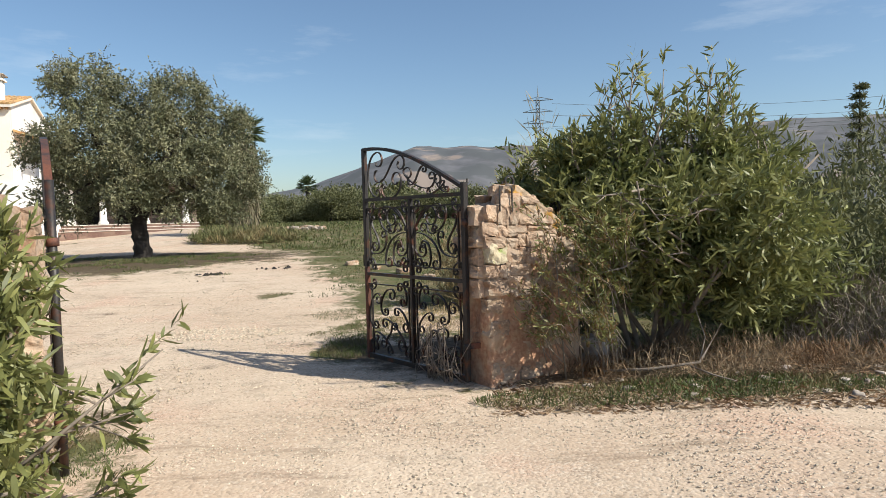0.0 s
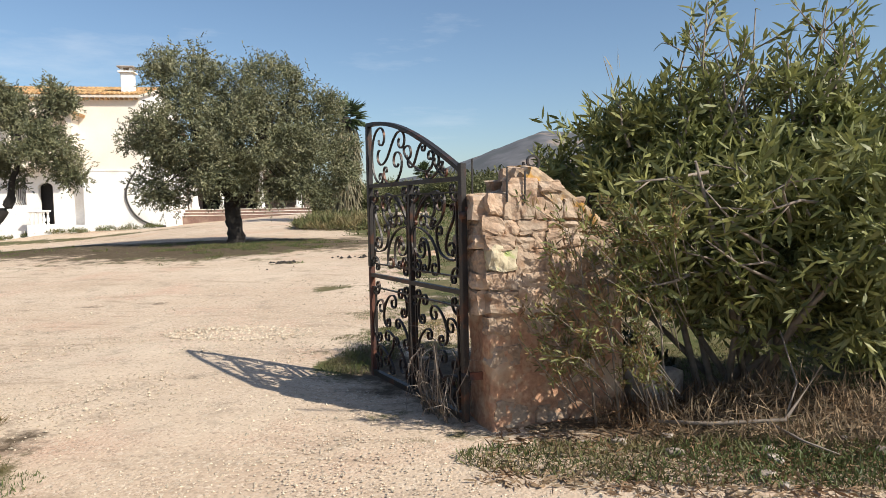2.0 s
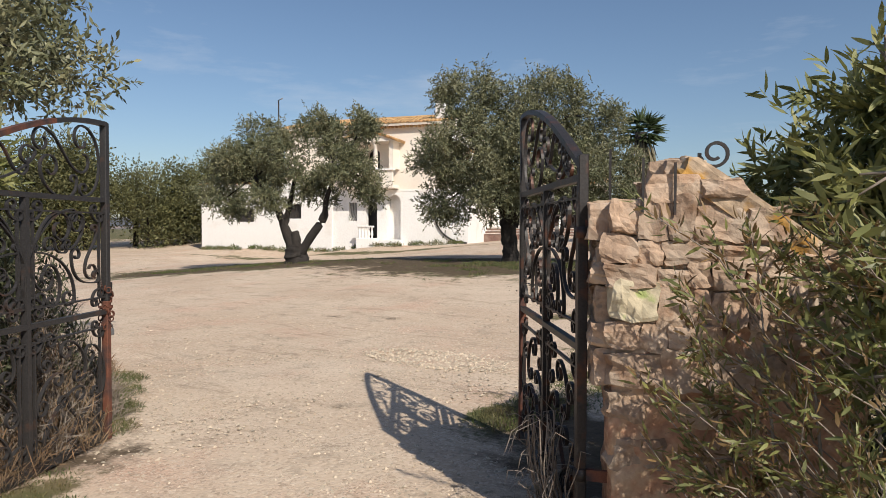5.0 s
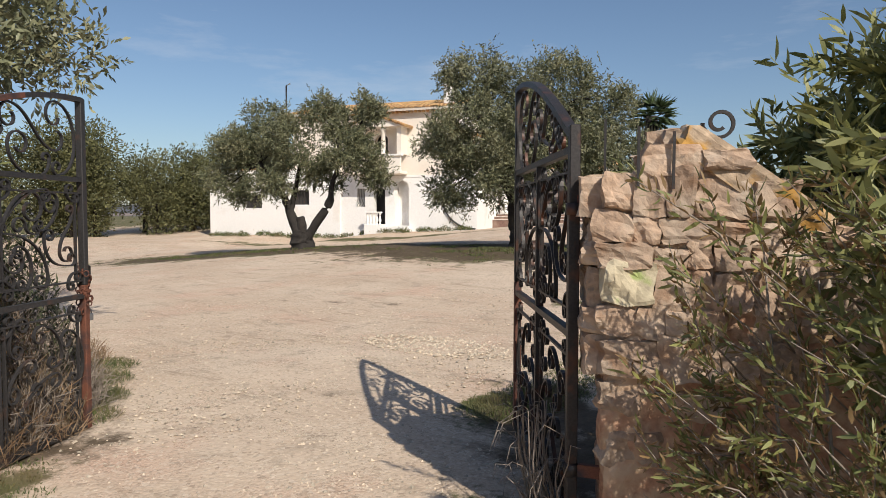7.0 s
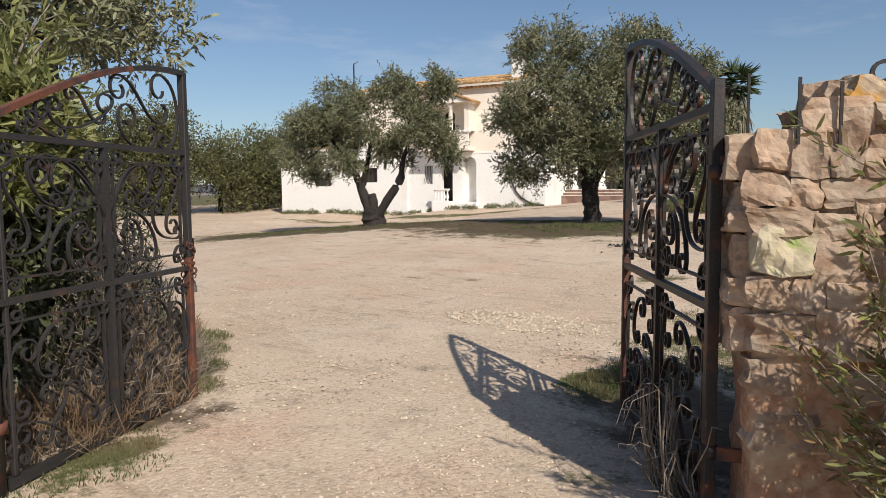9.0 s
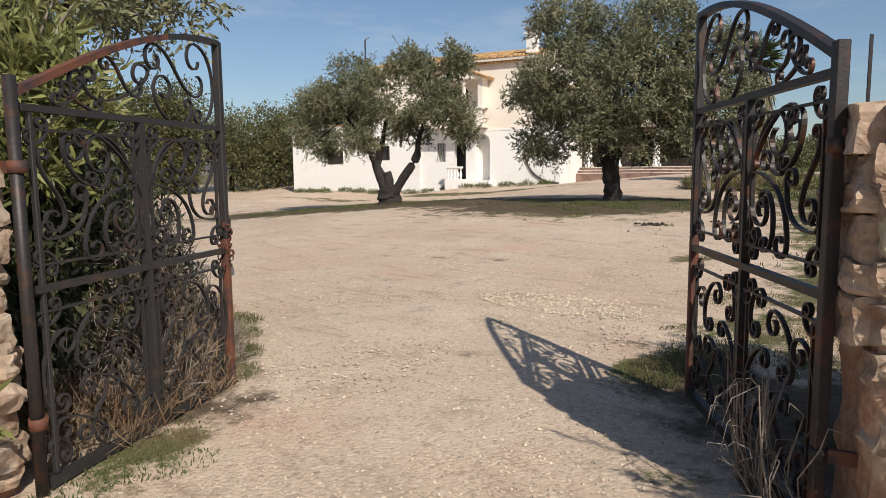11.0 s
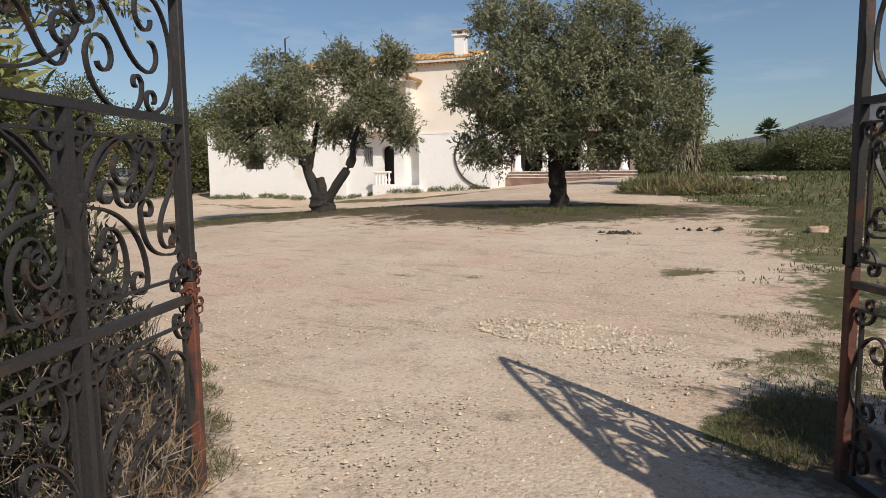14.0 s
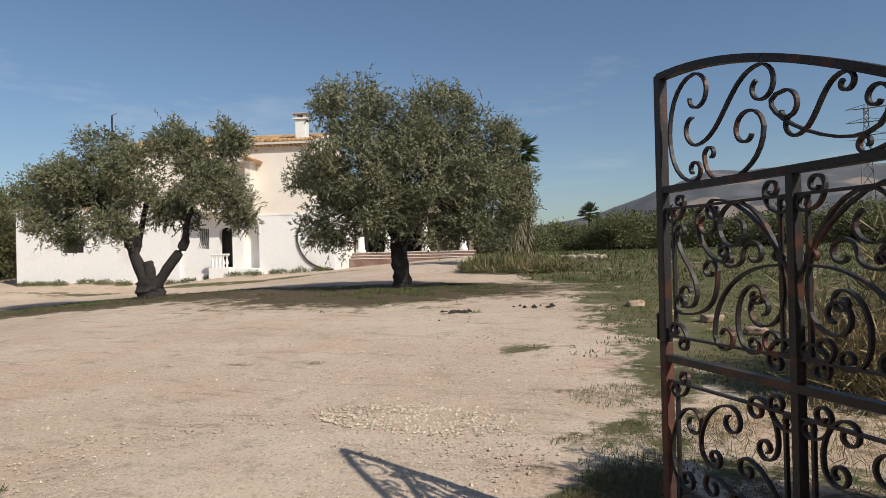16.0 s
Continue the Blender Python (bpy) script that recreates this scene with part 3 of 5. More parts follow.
def tiled_roof(parent, u0, u1, y_eave, z_eave, y_ridge, z_ridge, label="weathered orange clay roof tiles"):
    """Rows of half-round clay tiles running up one slope, over a thin board."""
    bm = bmesh.new()
    n = Vector((0, -(z_ridge - z_eave), y_ridge - y_eave)).normalized()
    if n.z < 0:
        n = -n
    cols = max(2, int((u1 - u0) / 0.24))
    rows = 5
    a, b = Vector((0, y_eave, z_eave)), Vector((0, y_ridge, z_ridge))
    for c in range(cols):
        u = u0 + (c + 0.5) * (u1 - u0) / cols
        for r in range(rows):
            p, q = a.lerp(b, r / rows - (0.03 if r else 0)), a.lerp(b, (r + 1) / rows)
            low, high = [], []
            for k in range(6):
                g = math.pi * k / 5
                o = Vector((math.cos(g) * 0.105, 0, 0)) + n * (math.sin(g) * 0.09 + 0.02)
                low.append(bm.verts.new(Vector((u, 0, 0)) + p + o + n * 0.03))
                high.append(bm.verts.new(Vector((u, 0, 0)) + q + o))
            for k in range(5):
                bm.faces.new((low[k], low[k + 1], high[k + 1], high[k]))
            bm.faces.new(low)
    roof = part("roof_tiles", bm, TILE, parent, label)
    bm = bmesh.new()
    vs = [bm.verts.new(Vector((u, 0, 0)) + p + n * o) for u in (u0, u1) for p in (a, b) for o in (-0.1, 0.02)]
    bmesh.ops.convex_hull(bm, input=vs)
    part("roof_board", bm, CREAM, parent)
    return roof


def baluster_profile(z0, h, r):
    return [(r * 0.8, z0), (r * 0.8, z0 + h * 0.08), (r * 0.45, z0 + h * 0.14), (r, z0 + h * 0.38), (r * 0.6, z0 + h * 0.65), (r * 0.38, z0 + h * 0.85), (r * 0.75, z0 + h * 0.92), (r * 0.75, z0 + h)]


def build_house():
    h = thing("house", HOUSE, "whitewashed two-storey country house with clay tile roof", "house")
    LO, BAND, EAVE = -0.6, 3.66, 7.6
    # ground floor, white
    part("wall", wall_panel(-8.7, -0.12, LO, BAND, 0.0, 0.35, [(-6.48, -5.75, 0.9, 3.1, 0.25), (-5.15, -4.25, 0.85, 3.5, 0.45), (-7.6, -7.06, 1.95, 3.05, 0)]), WHITE, h, "bright whitewashed ground floor wall")
    part("wall", boxed(-0.47, 0.352, LO, -0.12, 9.0, BAND), WHITE, h)
    part("wall", wall_panel(-18.15, -8.7, LO, 4.3, -0.12, 0.35, [(-15.6, -14.2, 1.9, 2.75, 0), (-12.0, -10.8, 2.1, 3.0, 0)]), WHITE, h, "low whitewashed side wing wall")
    part("wall", boxed(-18.15, 0.352, LO, -17.8, 9.0, 4.3), WHITE, h)
    part("coping", boxed(-18.25, -0.18, 4.302, -12.0, 9.0, 4.4), TILE, h, "terracotta coping of the side wing")
    part("niche_back", boxed(-5.3, 0.62, 0.6, -4.1, 0.7, 3.7), WHITE, h)
    for a in (-5.3, -4.25):
        part("niche_side", boxed(a, 0.351, 0.6, a + 0.15, 0.619, 3.7), WHITE, h)
    part("interior", boxed(-6.8, 0.8, 0.6, -5.5, 0.85, 3.3), DARK, h, "dark doorway interior")
    for a, b, z0, z1, y in ((-7.6, -7.06, 1.95, 3.05, 0.3), (-15.6, -14.2, 1.9, 2.75, 0.2), (-12.0, -10.8, 2.1, 3.0, 0.2)):
        w = part("window", boxed(a, y, z0, b, y + 0.04, z1), DARK if a < -8 else SHUTTER, h, "recessed window behind iron bars")
        for k in range(5):
            u = a + (k + 0.5) * (b - a) / 5
            belly = 0.16 if a == -7.6 else 0.0
            part("grille_bar", tube(bmesh.new(), [(u, y - 0.22, z1), (u, y - 0.27, z0 + 0.5), (u, y - 0.27 - belly, z0 + 0.2), (u, y - 0.22, z0)], 0.014, 5), IRON, w)
    # balustrade in front of the door
    bal = part("balustrade", boxed(-6.72, -0.75, 1.56, -5.68, -0.55, 1.66, bevel=0.02), WHITE, h, "white cast baluster rail")
    part("plinth", boxed(-6.78, -0.78, -0.2, -5.62, -0.002, 0.92, bevel=0.02), WHITE, bal)
    for k in range(5):
        part("baluster", lathe(bmesh.new(), baluster_profile(0.92, 0.64, 0.09), -6.6 + k * 0.2, -0.65), WHITE, bal)
    part("doorstep", boxed(-5.4, -0.45, -0.2, -4.1, -0.002, 0.83, bevel=0.02), WHITE, h, "white stone doorstep")
    # upper floor, cream
    part("wall", wall_panel(-12.0, -1.3, BAND + 0.122, EAVE, 0.05, 0.4, [(-6.4, -5.6, 4.0, 6.2, 0.3)]), CREAM, h, "cream-painted upper floor wall")
    part("string_course", boxed(-12.0, -0.02, BAND + 0.002, -1.28, 0.41, BAND + 0.12), WHITE, h)
    part("interior", boxed(-10.8, 0.6, 4.0, -4.8, 0.65, 6.5), DARK, h)
    for x in (-12.0, -1.65):
        bm = bmesh.new()
        vs = [bm.verts.new((x + dx, y, z)) for dx in (0, 0.35) for y, z in ((0.401, BAND), (8.0, BAND), (8.0, EAVE), (4.2, 8.65), (0.401, EAVE))]
        bm.faces.new(vs[0:5][::-1])
        bm.faces.new(vs[5:10])
        for k in range(5):
            bm.faces.new((vs[k], vs[(k + 1) % 5], vs[5 + (k + 1) % 5], vs[5 + k]))
        part("gable", bm, WHITE, h)
    part("wall", boxed(-12.0, 8.002, LO, -1.3, 8.35, EAVE), WHITE, h)
    part("terrace", boxed(-1.28, 0.42, BAND + 0.002, -0.12, 9.0, BAND + 0.12), WHITE, h)
    tiled_roof(h, -12.3, -1.15, -0.3, EAVE - 0.02, 4.2, 8.72)
    tiled_roof(h, -12.3, -1.15, 8.6, EAVE - 0.02, 4.2, 8.72)
    bm = bmesh.new()
    for k in range(45):
        u = -12.0 + k * 0.24
        box(bm, u, -0.22, EAVE - 0.2, u + 0.1, 0.045, EAVE - 0.1)
    tagged(part("eave_dentils", bm, TILE, h, "row of small brick dentils under the eave"), kind="stuff")
    # balcony with a small gabled roof on columns
    bay = part("balcony", boxed(-7.6, -1.0, BAND + 0.16, -4.35, 0.048, BAND + 0.34, bevel=0.02), CREAM, h, "small covered balcony on columns")
    for u in (-7.4, -5.5):
        part("column", lathe(bmesh.new(), [(0.16, 4.0), (0.16, 4.75), (0.2, 4.77), (0.2, 4.9), (0.12, 4.96), (0.13, 5.6), (0.11, 6.2), (0.2, 6.32), (0.2, 6.5)], u, -0.8, 12), CREAM, bay)
    part("parapet", boxed(-7.5, -0.9, 4.0, -4.4, -0.75, 4.85), CREAM, bay)
    part("parapet_rail", boxed(-7.6, -1.0, 4.852, -4.3, -0.68, 4.95), WHITE, bay)
    part("side_pier", boxed(-4.62, -0.9, 4.955, -4.35, 0.045, 6.5), CREAM, bay)
    part("beam", boxed(-7.6, -0.95, 6.502, -4.35, -0.65, 6.62), CREAM, bay)
    bm = bmesh.new()
    for i in range(8):
        y = -1.15 + i * 0.16
        for r in range(4):
            for side in (-1, 1):
                f0, f1 = r / 4, (r + 1) / 4
                u0, u1 = -5.95 + side * 1.95 * (1 - f0), -5.95 + side * 1.95 * (1 - f1)
                tube(bm, [(u0, y, 6.52 + 0.72 * f0), (u1, y, 6.52 + 0.72 * f1 + 0.02)], [0.09, 0.075], 6)
    tagged(part("roof_tiles", bm, TILE, bay, "clay tiles of the balcony gable"), kind="stuff")
    bm = bmesh.new()
    vs = [bm.verts.new((u, y, z)) for y in (-1.1, 0.045) for u, z in ((-7.8, 6.5), (-5.95, 7.2), (-4.1, 6.5), (-5.95, 7.1))]
    bmesh.ops.convex_hull(bm, input=vs)
    part("roof_board", bm, CREAM, bay)
    # covered side terrace
    side = part("side_terrace", boxed(-1.28, 0.6, BAND + 0.13, -0.14, 4.6, BAND + 0.2), WHITE, h, "covered terrace on the side of the house")
    for y in (0.75, 2.5, 4.4):
        part("post", boxed(-0.3, y, BAND + 0.2, -0.16, y + 0.14, 5.95), WHITE, side)
    part("railing", boxed(-0.27, 0.7, 4.55, -0.2, 4.5, 4.65), WHITE, side)
    bm = bmesh.new()
    vs = [bm.verts.new((u, y, z)) for y in (0.45, 4.8) for u, z in ((-1.3, 6.5), (-1.3, 6.38), (0.1, 5.95), (0.1, 6.05))]
    bmesh.ops.convex_hull(bm, input=vs)
    part("awning", bm, TILE, side, "sloping tiled terrace roof")
    # chimney
    ch = part("chimney", boxed(-2.32, 0.6, 7.3, -1.72, 1.2, 8.95, bevel=0.02), WHITE, h, "white chimney stack with a tiled cap")
    part("chimney_shelf", boxed(-2.42, 0.5, 8.952, -1.62, 1.3, 9.03), WHITE, ch)
    for a, b in ((-2.3, 0.62), (-1.86, 0.62), (-2.3, 1.06), (-1.86, 1.06)):
        part("chimney_post", boxed(a, b, 9.032, a + 0.12, b + 0.12, 9.2), WHITE, ch)
    part("chimney_cap", boxed(-2.46, 0.46, 9.202, -1.58, 1.34, 9.29, bevel=0.03), ROCK, ch, "grey slab cap of the chimney")
    # hose hanging in a bow down the corner
    pts = [Vector((u - 0.63, -0.06, z)) for u, z in ((-0.95, 3.66), (-1.3, 3.1), (-1.5, 2.5), (-1.4, 1.9), (-1.05, 1.3), (-0.5, 0.9), (0.05, 0.72), (0.45, 0.7))]
    fine = []
    for i in range(len(pts) - 1):
        p0, p1, p2, p3 = pts[max(i - 1, 0)], pts[i], pts[i + 1], pts[min(i + 2, len(pts) - 1)]
        for f in (0, 0.25, 0.5, 0.75):
            fine.append(0.5 * (2 * p1 + (p2 - p0) * f + (2 * p0 - 5 * p1 + 4 * p2 - p3) * f * f + (3 * p1 - p0 - 3 * p2 + p3) * f ** 3))
    part("hose", tube(bmesh.new(), fine + [pts[-1]], 0.05, 6), HOSE, h, "black hose hanging in a bow on the wall")
    part("antenna", tube(bmesh.new(), [(-13.7, 2.0, 4.2), (-13.7, 2.0, 9.9), (-13.4, 2.0, 10.02)], 0.05, 5), STEEL, h, "tall thin aerial pole")
    return h


def build_porch():
    """The raised, columned porch beyond the corner of the house."""
    m = pose(-22.0, 37.9, 0, 0, 0, 27)
    p = thing("porch", m, "white columned porch on two broad steps", "porch")
    for z, o in ((1.22, 0.9), (1.40, 0.5)):
        part("step", boxed(-0.4, -o, 0.3, 7.2, -o + 0.41, z - 0.05), STEP_RED, p, "dull red step riser")
        part("tread", boxed(-0.43, -o - 0.03, z - 0.048, 7.23, -o + 0.405, z, bevel=0.012), PALE, p, "pale stone tread")
    part("deck", boxed(-0.4, -0.088, 0.3, 7.2, 4.6, 1.52), STEP_RED, p, "dull red porch base")
    part("deck_edge", boxed(-0.43, -0.115, 1.522, 7.23, 0.4, 1.57, bevel=0.012), PALE, p, "pale stone edge of the porch floor")
    part("deck_floor", boxed(-0.4, 0.402, 1.522, 7.2, 4.6, 1.566), STEP_RED, p, "dull red tiled porch floor")
    for u in (0.3, 1.95, 4.2, 6.5):
        part("column", lathe(bmesh.new(), [(0.27, 1.57), (0.27, 1.70), (0.2, 1.78), (0.18, 2.6), (0.16, 3.7), (0.25, 3.8), (0.25, 3.9)], u, 0.3), WHITE, p)
    part("beam", boxed(-0.4, 0.05, 3.9, 7.2, 0.55, 4.2), WHITE, p)
    part("back_wall", wall_panel(-0.4, 7.2, 1.57, 4.2, 3.2, 3.5, [(0.5, 1.9, 1.572, 3.7, 0), (2.7, 3.9, 1.572, 3.7, 0), (4.7, 6.3, 2.1, 3.5, 0)]), PORCH_WALL, p, "dull ochre wall behind the columns, porch shade in its colour")
    part("entrance_pier", boxed(-0.85, -0.5, 0.4, -0.45, 0.1, 3.9, bevel=0.02), PORCH_WALL, p, "square plastered pier at the end of the steps")
    for u0, u1 in ((0.5, 1.9), (2.7, 3.9)):
        leaf = part("door", boxed(u0 + 0.02, 3.26, 1.575, (u0 + u1) / 2, 3.31, 3.68, bevel=0.01), BARK, p, "dark wooden porch door leaf")
        part("door_handle", tube(bmesh.new(), [((u0 + u1) / 2 - 0.08, 3.22, 2.5), ((u0 + u1) / 2 - 0.08, 3.22, 2.65)], 0.015, 6), STEEL, leaf)
    part("side_wall", boxed(-0.4, 0.56, 1.57, -0.1, 3.19, 4.2), PORCH_WALL, p)
    # right end wall is added, unseen, to keep the sun out of the porch
    part("side_wall", boxed(6.9, 0.9, 1.57, 7.2, 3.19, 4.2), PORCH_WALL, p)
    part("interior", boxed(-0.3, 4.1, 1.57, 7.1, 4.15, 4.1), DARK, p)
    tiled_roof(p, -0.6, 7.4, -0.7, 4.2, 4.3, 5.4)
    return p


build_house()
build_porch()


# ---- trees in the yard ----
def gnarled(pts, radii, sides, rng):
    """A trunk or limb with swellings and twists along a smooth line."""
    pts = [Vector(p) for p in pts]
    fine, rr = [], []
    for i in range(len(pts) - 1):
        p0, p1, p2, p3 = pts[max(i - 1, 0)], pts[i], pts[i + 1], pts[min(i + 2, len(pts) - 1)]
        for k in range(5):
            f = k / 5
            fine.append(0.5 * (2 * p1 + (p2 - p0) * f + (2 * p0 - 5 * p1 + 4 * p2 - p3) * f * f + (3 * p1 - p0 - 3 * p2 + p3) * f ** 3))
            rr.append((radii[i] + (radii[i + 1] - radii[i]) * f) * rng.uniform(0.92, 1.1))
    bm = tube(bmesh.new(), fine + [pts[-1]], rr + [radii[-1]], sides)
    o = Vector(rng.uniform(0, 30, 3))
    size = max(radii)
    for v in bm.verts:
        v.co += noise.noise_vector(v.co * 4.5 + o) * size * 0.28 + noise.noise_vector(v.co * 12.0 + o) * size * 0.12
    return bm


def olive_tree(m, stems, lobes, count, rng, label):
    t = thing("olive_tree", m, label, "tree", "olive trees in the yard")
    part("trunk", gnarled(*stems[0], 20, rng), BARK, t)
    for pts, r in stems[1:]:
        part("limb", gnarled(pts, r, 14, rng), BARK, t)
    tips = [Vector(s[0][-1]) for s in stems[1:]]
    for l in lobes:
        c = Vector(l[:3])
        a = min(tips, key=lambda q: (q - c).length)
        mid = a.lerp(c, 0.5) + Vector((rng.uniform(-0.2, 0.2), rng.uniform(-0.2, 0.2), 0.15))
        part("branch", tube(bmesh.new(), [a, mid, c], [0.05, 0.035, 0.012], 6), BARK, t)
    at, d = sprig_points(rng, clumps(rng, lobes, 22, 0.34), int(count * 0.8), 9, 0.26, 0.7, 0.2)
    at2, d2 = sprig_points(rng, lobes, int(count * 0.2), 9, 0.3, 0.7, 0.4)
    at, d = np.concatenate([at, at2]), np.concatenate([d, d2])
    leaf_mesh("crown", at, d, 0.10, 0.036, OLIVE, rng, t, 4)["label"] = "dense crown of small grey-green leaves"
    return t


def yard_trees():
    rng = np.random.default_rng(21)
    b = gz(-9.42, 20.4)
    lob = [(-1.5, 0, 5.6, 1.35), (-0.5, 0.6, 5.3, 1.1), (1.2, -0.3, 5.3, 1.45), (2.7, 0, 4.85, 1.3), (3.5, 0, 2.9, 0.95), (1.5, -0.8, 2.5, 1.2), (-0.4, -1.2, 2.6, 1.1), (-2.2, 0, 2.4, 1.15), (-2.55, 0.2, 3.7, 1.1), (-1.3, -0.9, 3.9, 1.5), (0.6, -1.0, 3.7, 1.6), (0.3, 1.6, 4.0, 1.7), (-1.4, 1.7, 3.3, 1.4), (2.0, 1.5, 3.4, 1.4), (2.3, -1.2, 3.5, 1.0)]
    lobes = [(x * 0.86 if x > 0 else x * 0.85, y * 0.85, (z - b) * 0.98, r * 0.82, r * 0.82, r * 0.78) for x, y, z, r in lob] + [(2.7, 0.3, 1.55, 0.5, 0.5, 0.55), (2.2, -0.5, 1.6, 0.55, 0.55, 0.5), (3.2, 0, 2.9, 0.5, 0.5, 0.8), (-2.3, 0.1, 1.6, 0.5, 0.5, 0.45)]
    stems = [([(0, 0, -0.15), (0, 0, 0.05), (0.02, 0, 0.5), (-0.03, 0, 1.0), (0.02, 0, 1.45)], [0.34, 0.27, 0.225, 0.21, 0.23]),
             ([(0.0, 0, 1.3), (-0.5, 0.1, 2.2), (-1.0, 0.1, 3.4), (-1.3, 0, 4.4)], [0.2, 0.15, 0.1, 0.06]),
             ([(0.05, 0, 1.3), (0.5, -0.1, 2.2), (0.9, -0.1, 3.2), (1.4, 0, 4.2)], [0.2, 0.15, 0.1, 0.06]),
             ([(0.05, 0.05, 1.3), (0.2, 0.6, 2.2), (0.3, 1.1, 3.0)], [0.17, 0.12, 0.06]),
             ([(0.0, -0.05, 1.3), (-0.2, -0.6, 2.2), (-0.1, -0.9, 3.0)], [0.16, 0.1, 0.05])]
    olive_tree(pose(-9.42, 20.4, b, 0, 0, 27), stems, lobes, 150000, rng, "large round olive tree with a short dark trunk")
    b = gz(-16.1, 17.75)
    lob = [(-2.3, 0, 3.75, 1.0), (-1.4, 0.2, 4.7, 0.8), (-0.25, -0.3, 3.75, 1.1), (0.55, 0.2, 4.7, 0.85), (2.15, 0, 4.8, 0.65), (1.85, -0.2, 3.4, 1.05), (2.5, 0, 2.8, 0.6), (-2.65, 0, 2.5, 0.8), (-1.05, -0.6, 2.4, 0.8), (-3.2, 0, 2.6, 0.5), (0.5, 0.5, 2.9, 0.8), (1.3, 0.6, 4.4, 0.8), (-1.5, 0.8, 3.5, 0.9)]
    lobes = [(x * 1.05, y, z - b, r * 0.86, r * 0.86, r * 0.74) for x, y, z, r in lob]
    stems = [([(-0.05, 0, -0.15), (-0.05, 0, 0.05), (-0.08, 0, 0.3), (-0.1, 0, 0.5)], [0.46, 0.37, 0.32, 0.27]),
             ([(-0.15, 0, 0.35), (-0.45, 0, 1.0), (-0.75, 0, 1.7), (-1.3, 0.1, 2.4), (-1.7, 0.1, 2.9)], [0.2, 0.16, 0.125, 0.085, 0.05]),
             ([(0.05, 0, 0.3), (0.5, 0, 0.95), (0.9, 0, 1.5), (1.0, 0, 2.1), (1.3, 0, 3.0)], [0.165, 0.14, 0.13, 0.09, 0.05]),
             ([(-0.55, 0.0, 1.2), (-0.4, 0.1, 1.9), (-0.2, 0.1, 2.8)], [0.12, 0.09, 0.05]),
             ([(-0.1, 0.02, 0.4), (-0.12, 0.02, 0.85), (-0.16, 0.02, 1.05)], [0.2, 0.17, 0.13])]
    olive_tree(pose(-16.1, 17.75, b, 0, 0, 23.5), stems, lobes, 78000, rng, "spreading olive tree with a forked twisted trunk")
    b = gz(-6.9, 5.35)
    lobes = [(0, 0, 3.6, 1.2, 1.2, 1.0), (0.9, 0.5, 3.3, 0.7, 0.7, 0.6), (0.2, -0.8, 4.2, 1.0, 1.0, 0.9), (-0.8, 0.5, 4.0, 1.2, 1.2, 1.0), (0.6, -0.9, 3.0, 0.7, 0.7, 0.6)]
    stems = [([(0, 0, -0.1), (0.05, 0, 0.8), (0, 0, 1.6)], [0.3, 0.2, 0.18]), ([(0, 0, 1.5), (0.3, 0.2, 2.3), (0.4, 0.2, 3.0)], [0.14, 0.09, 0.05]), ([(0, 0, 1.5), (-0.3, -0.1, 2.4), (-0.4, 0, 3.3)], [0.14, 0.09, 0.05])]
    olive_tree(pose(-6.9, 5.35, b), stems, lobes, 26000, rng, "olive tree overhanging the rusty gate leaf")


yard_trees()


# ---- the gate ----
def ribbon(bm, pts, depth, thick):
    """A flat bar of that depth (across the leaf) and thickness (in its plane) bent along points (u, v)."""
    pts = [Vector((p[0], p[1])) for p in pts]
    rings = []
    for i, p in enumerate(pts):
        d = (pts[min(i + 1, len(pts) - 1)] - pts[max(i - 1, 0)])
        if d.length < 1e-9:
            d = Vector((1, 0))
        d.normalize()
        n = Vector((-d.y, d.x)) * thick / 2
        rings.append([bm.verts.new((q.x, w, q.y)) for q, w in ((p + n, -depth / 2), (p + n, depth / 2), (p - n, depth / 2), (p - n, -depth / 2))])
    for a, b in zip(rings, rings[1:]):
        for k in range(4):
            bm.faces.new((a[k], a[(k + 1) % 4], b[(k + 1) % 4], b[k]))
    bm.faces.new(rings[0][::-1])
    bm.faces.new(rings[-1])
    return bm


def spiral(c, r, end, way, turns=0.95, n=18):
    """Points winding out from the eye c to radius r, leaving at angle end (degrees); way +1 winds left."""
    e = radians(end)
    return [(c[0] + math.cos(e - way * (1 - k / n) * turns * 2 * math.pi) * r * (0.36 + 0.64 * (k / n) ** 0.9), c[1] + math.sin(e - way * (1 - k / n) * turns * 2 * math.pi) * r * (0.36 + 0.64 * (k / n) ** 0.9)) for k in range(n + 1)]


def scroll(a, b, pull=1.0):
    """One bar with a curl at both ends: a and b are (eye, radius, end angle, way)."""
    p, q = spiral(*a), spiral(*b)[::-1]
    p0, p3 = Vector(p[-1]), Vector(q[0])
    ta = Vector((-math.sin(radians(a[2])), math.cos(radians(a[2])))) * a[3]
    tb = -Vector((-math.sin(radians(b[2])), math.cos(radians(b[2])))) * b[3]
    k = (p3 - p0).length * pull
    mid = []
    for i in range(1, 14):
        f = i / 14
        mid.append(p0 * (2 * f ** 3 - 3 * f * f + 1) + ta * k * (f ** 3 - 2 * f * f + f) + p3 * (3 * f * f - 2 * f ** 3) + tb * k * (f ** 3 - f * f))
    return p + [tuple(v) for v in mid] + q


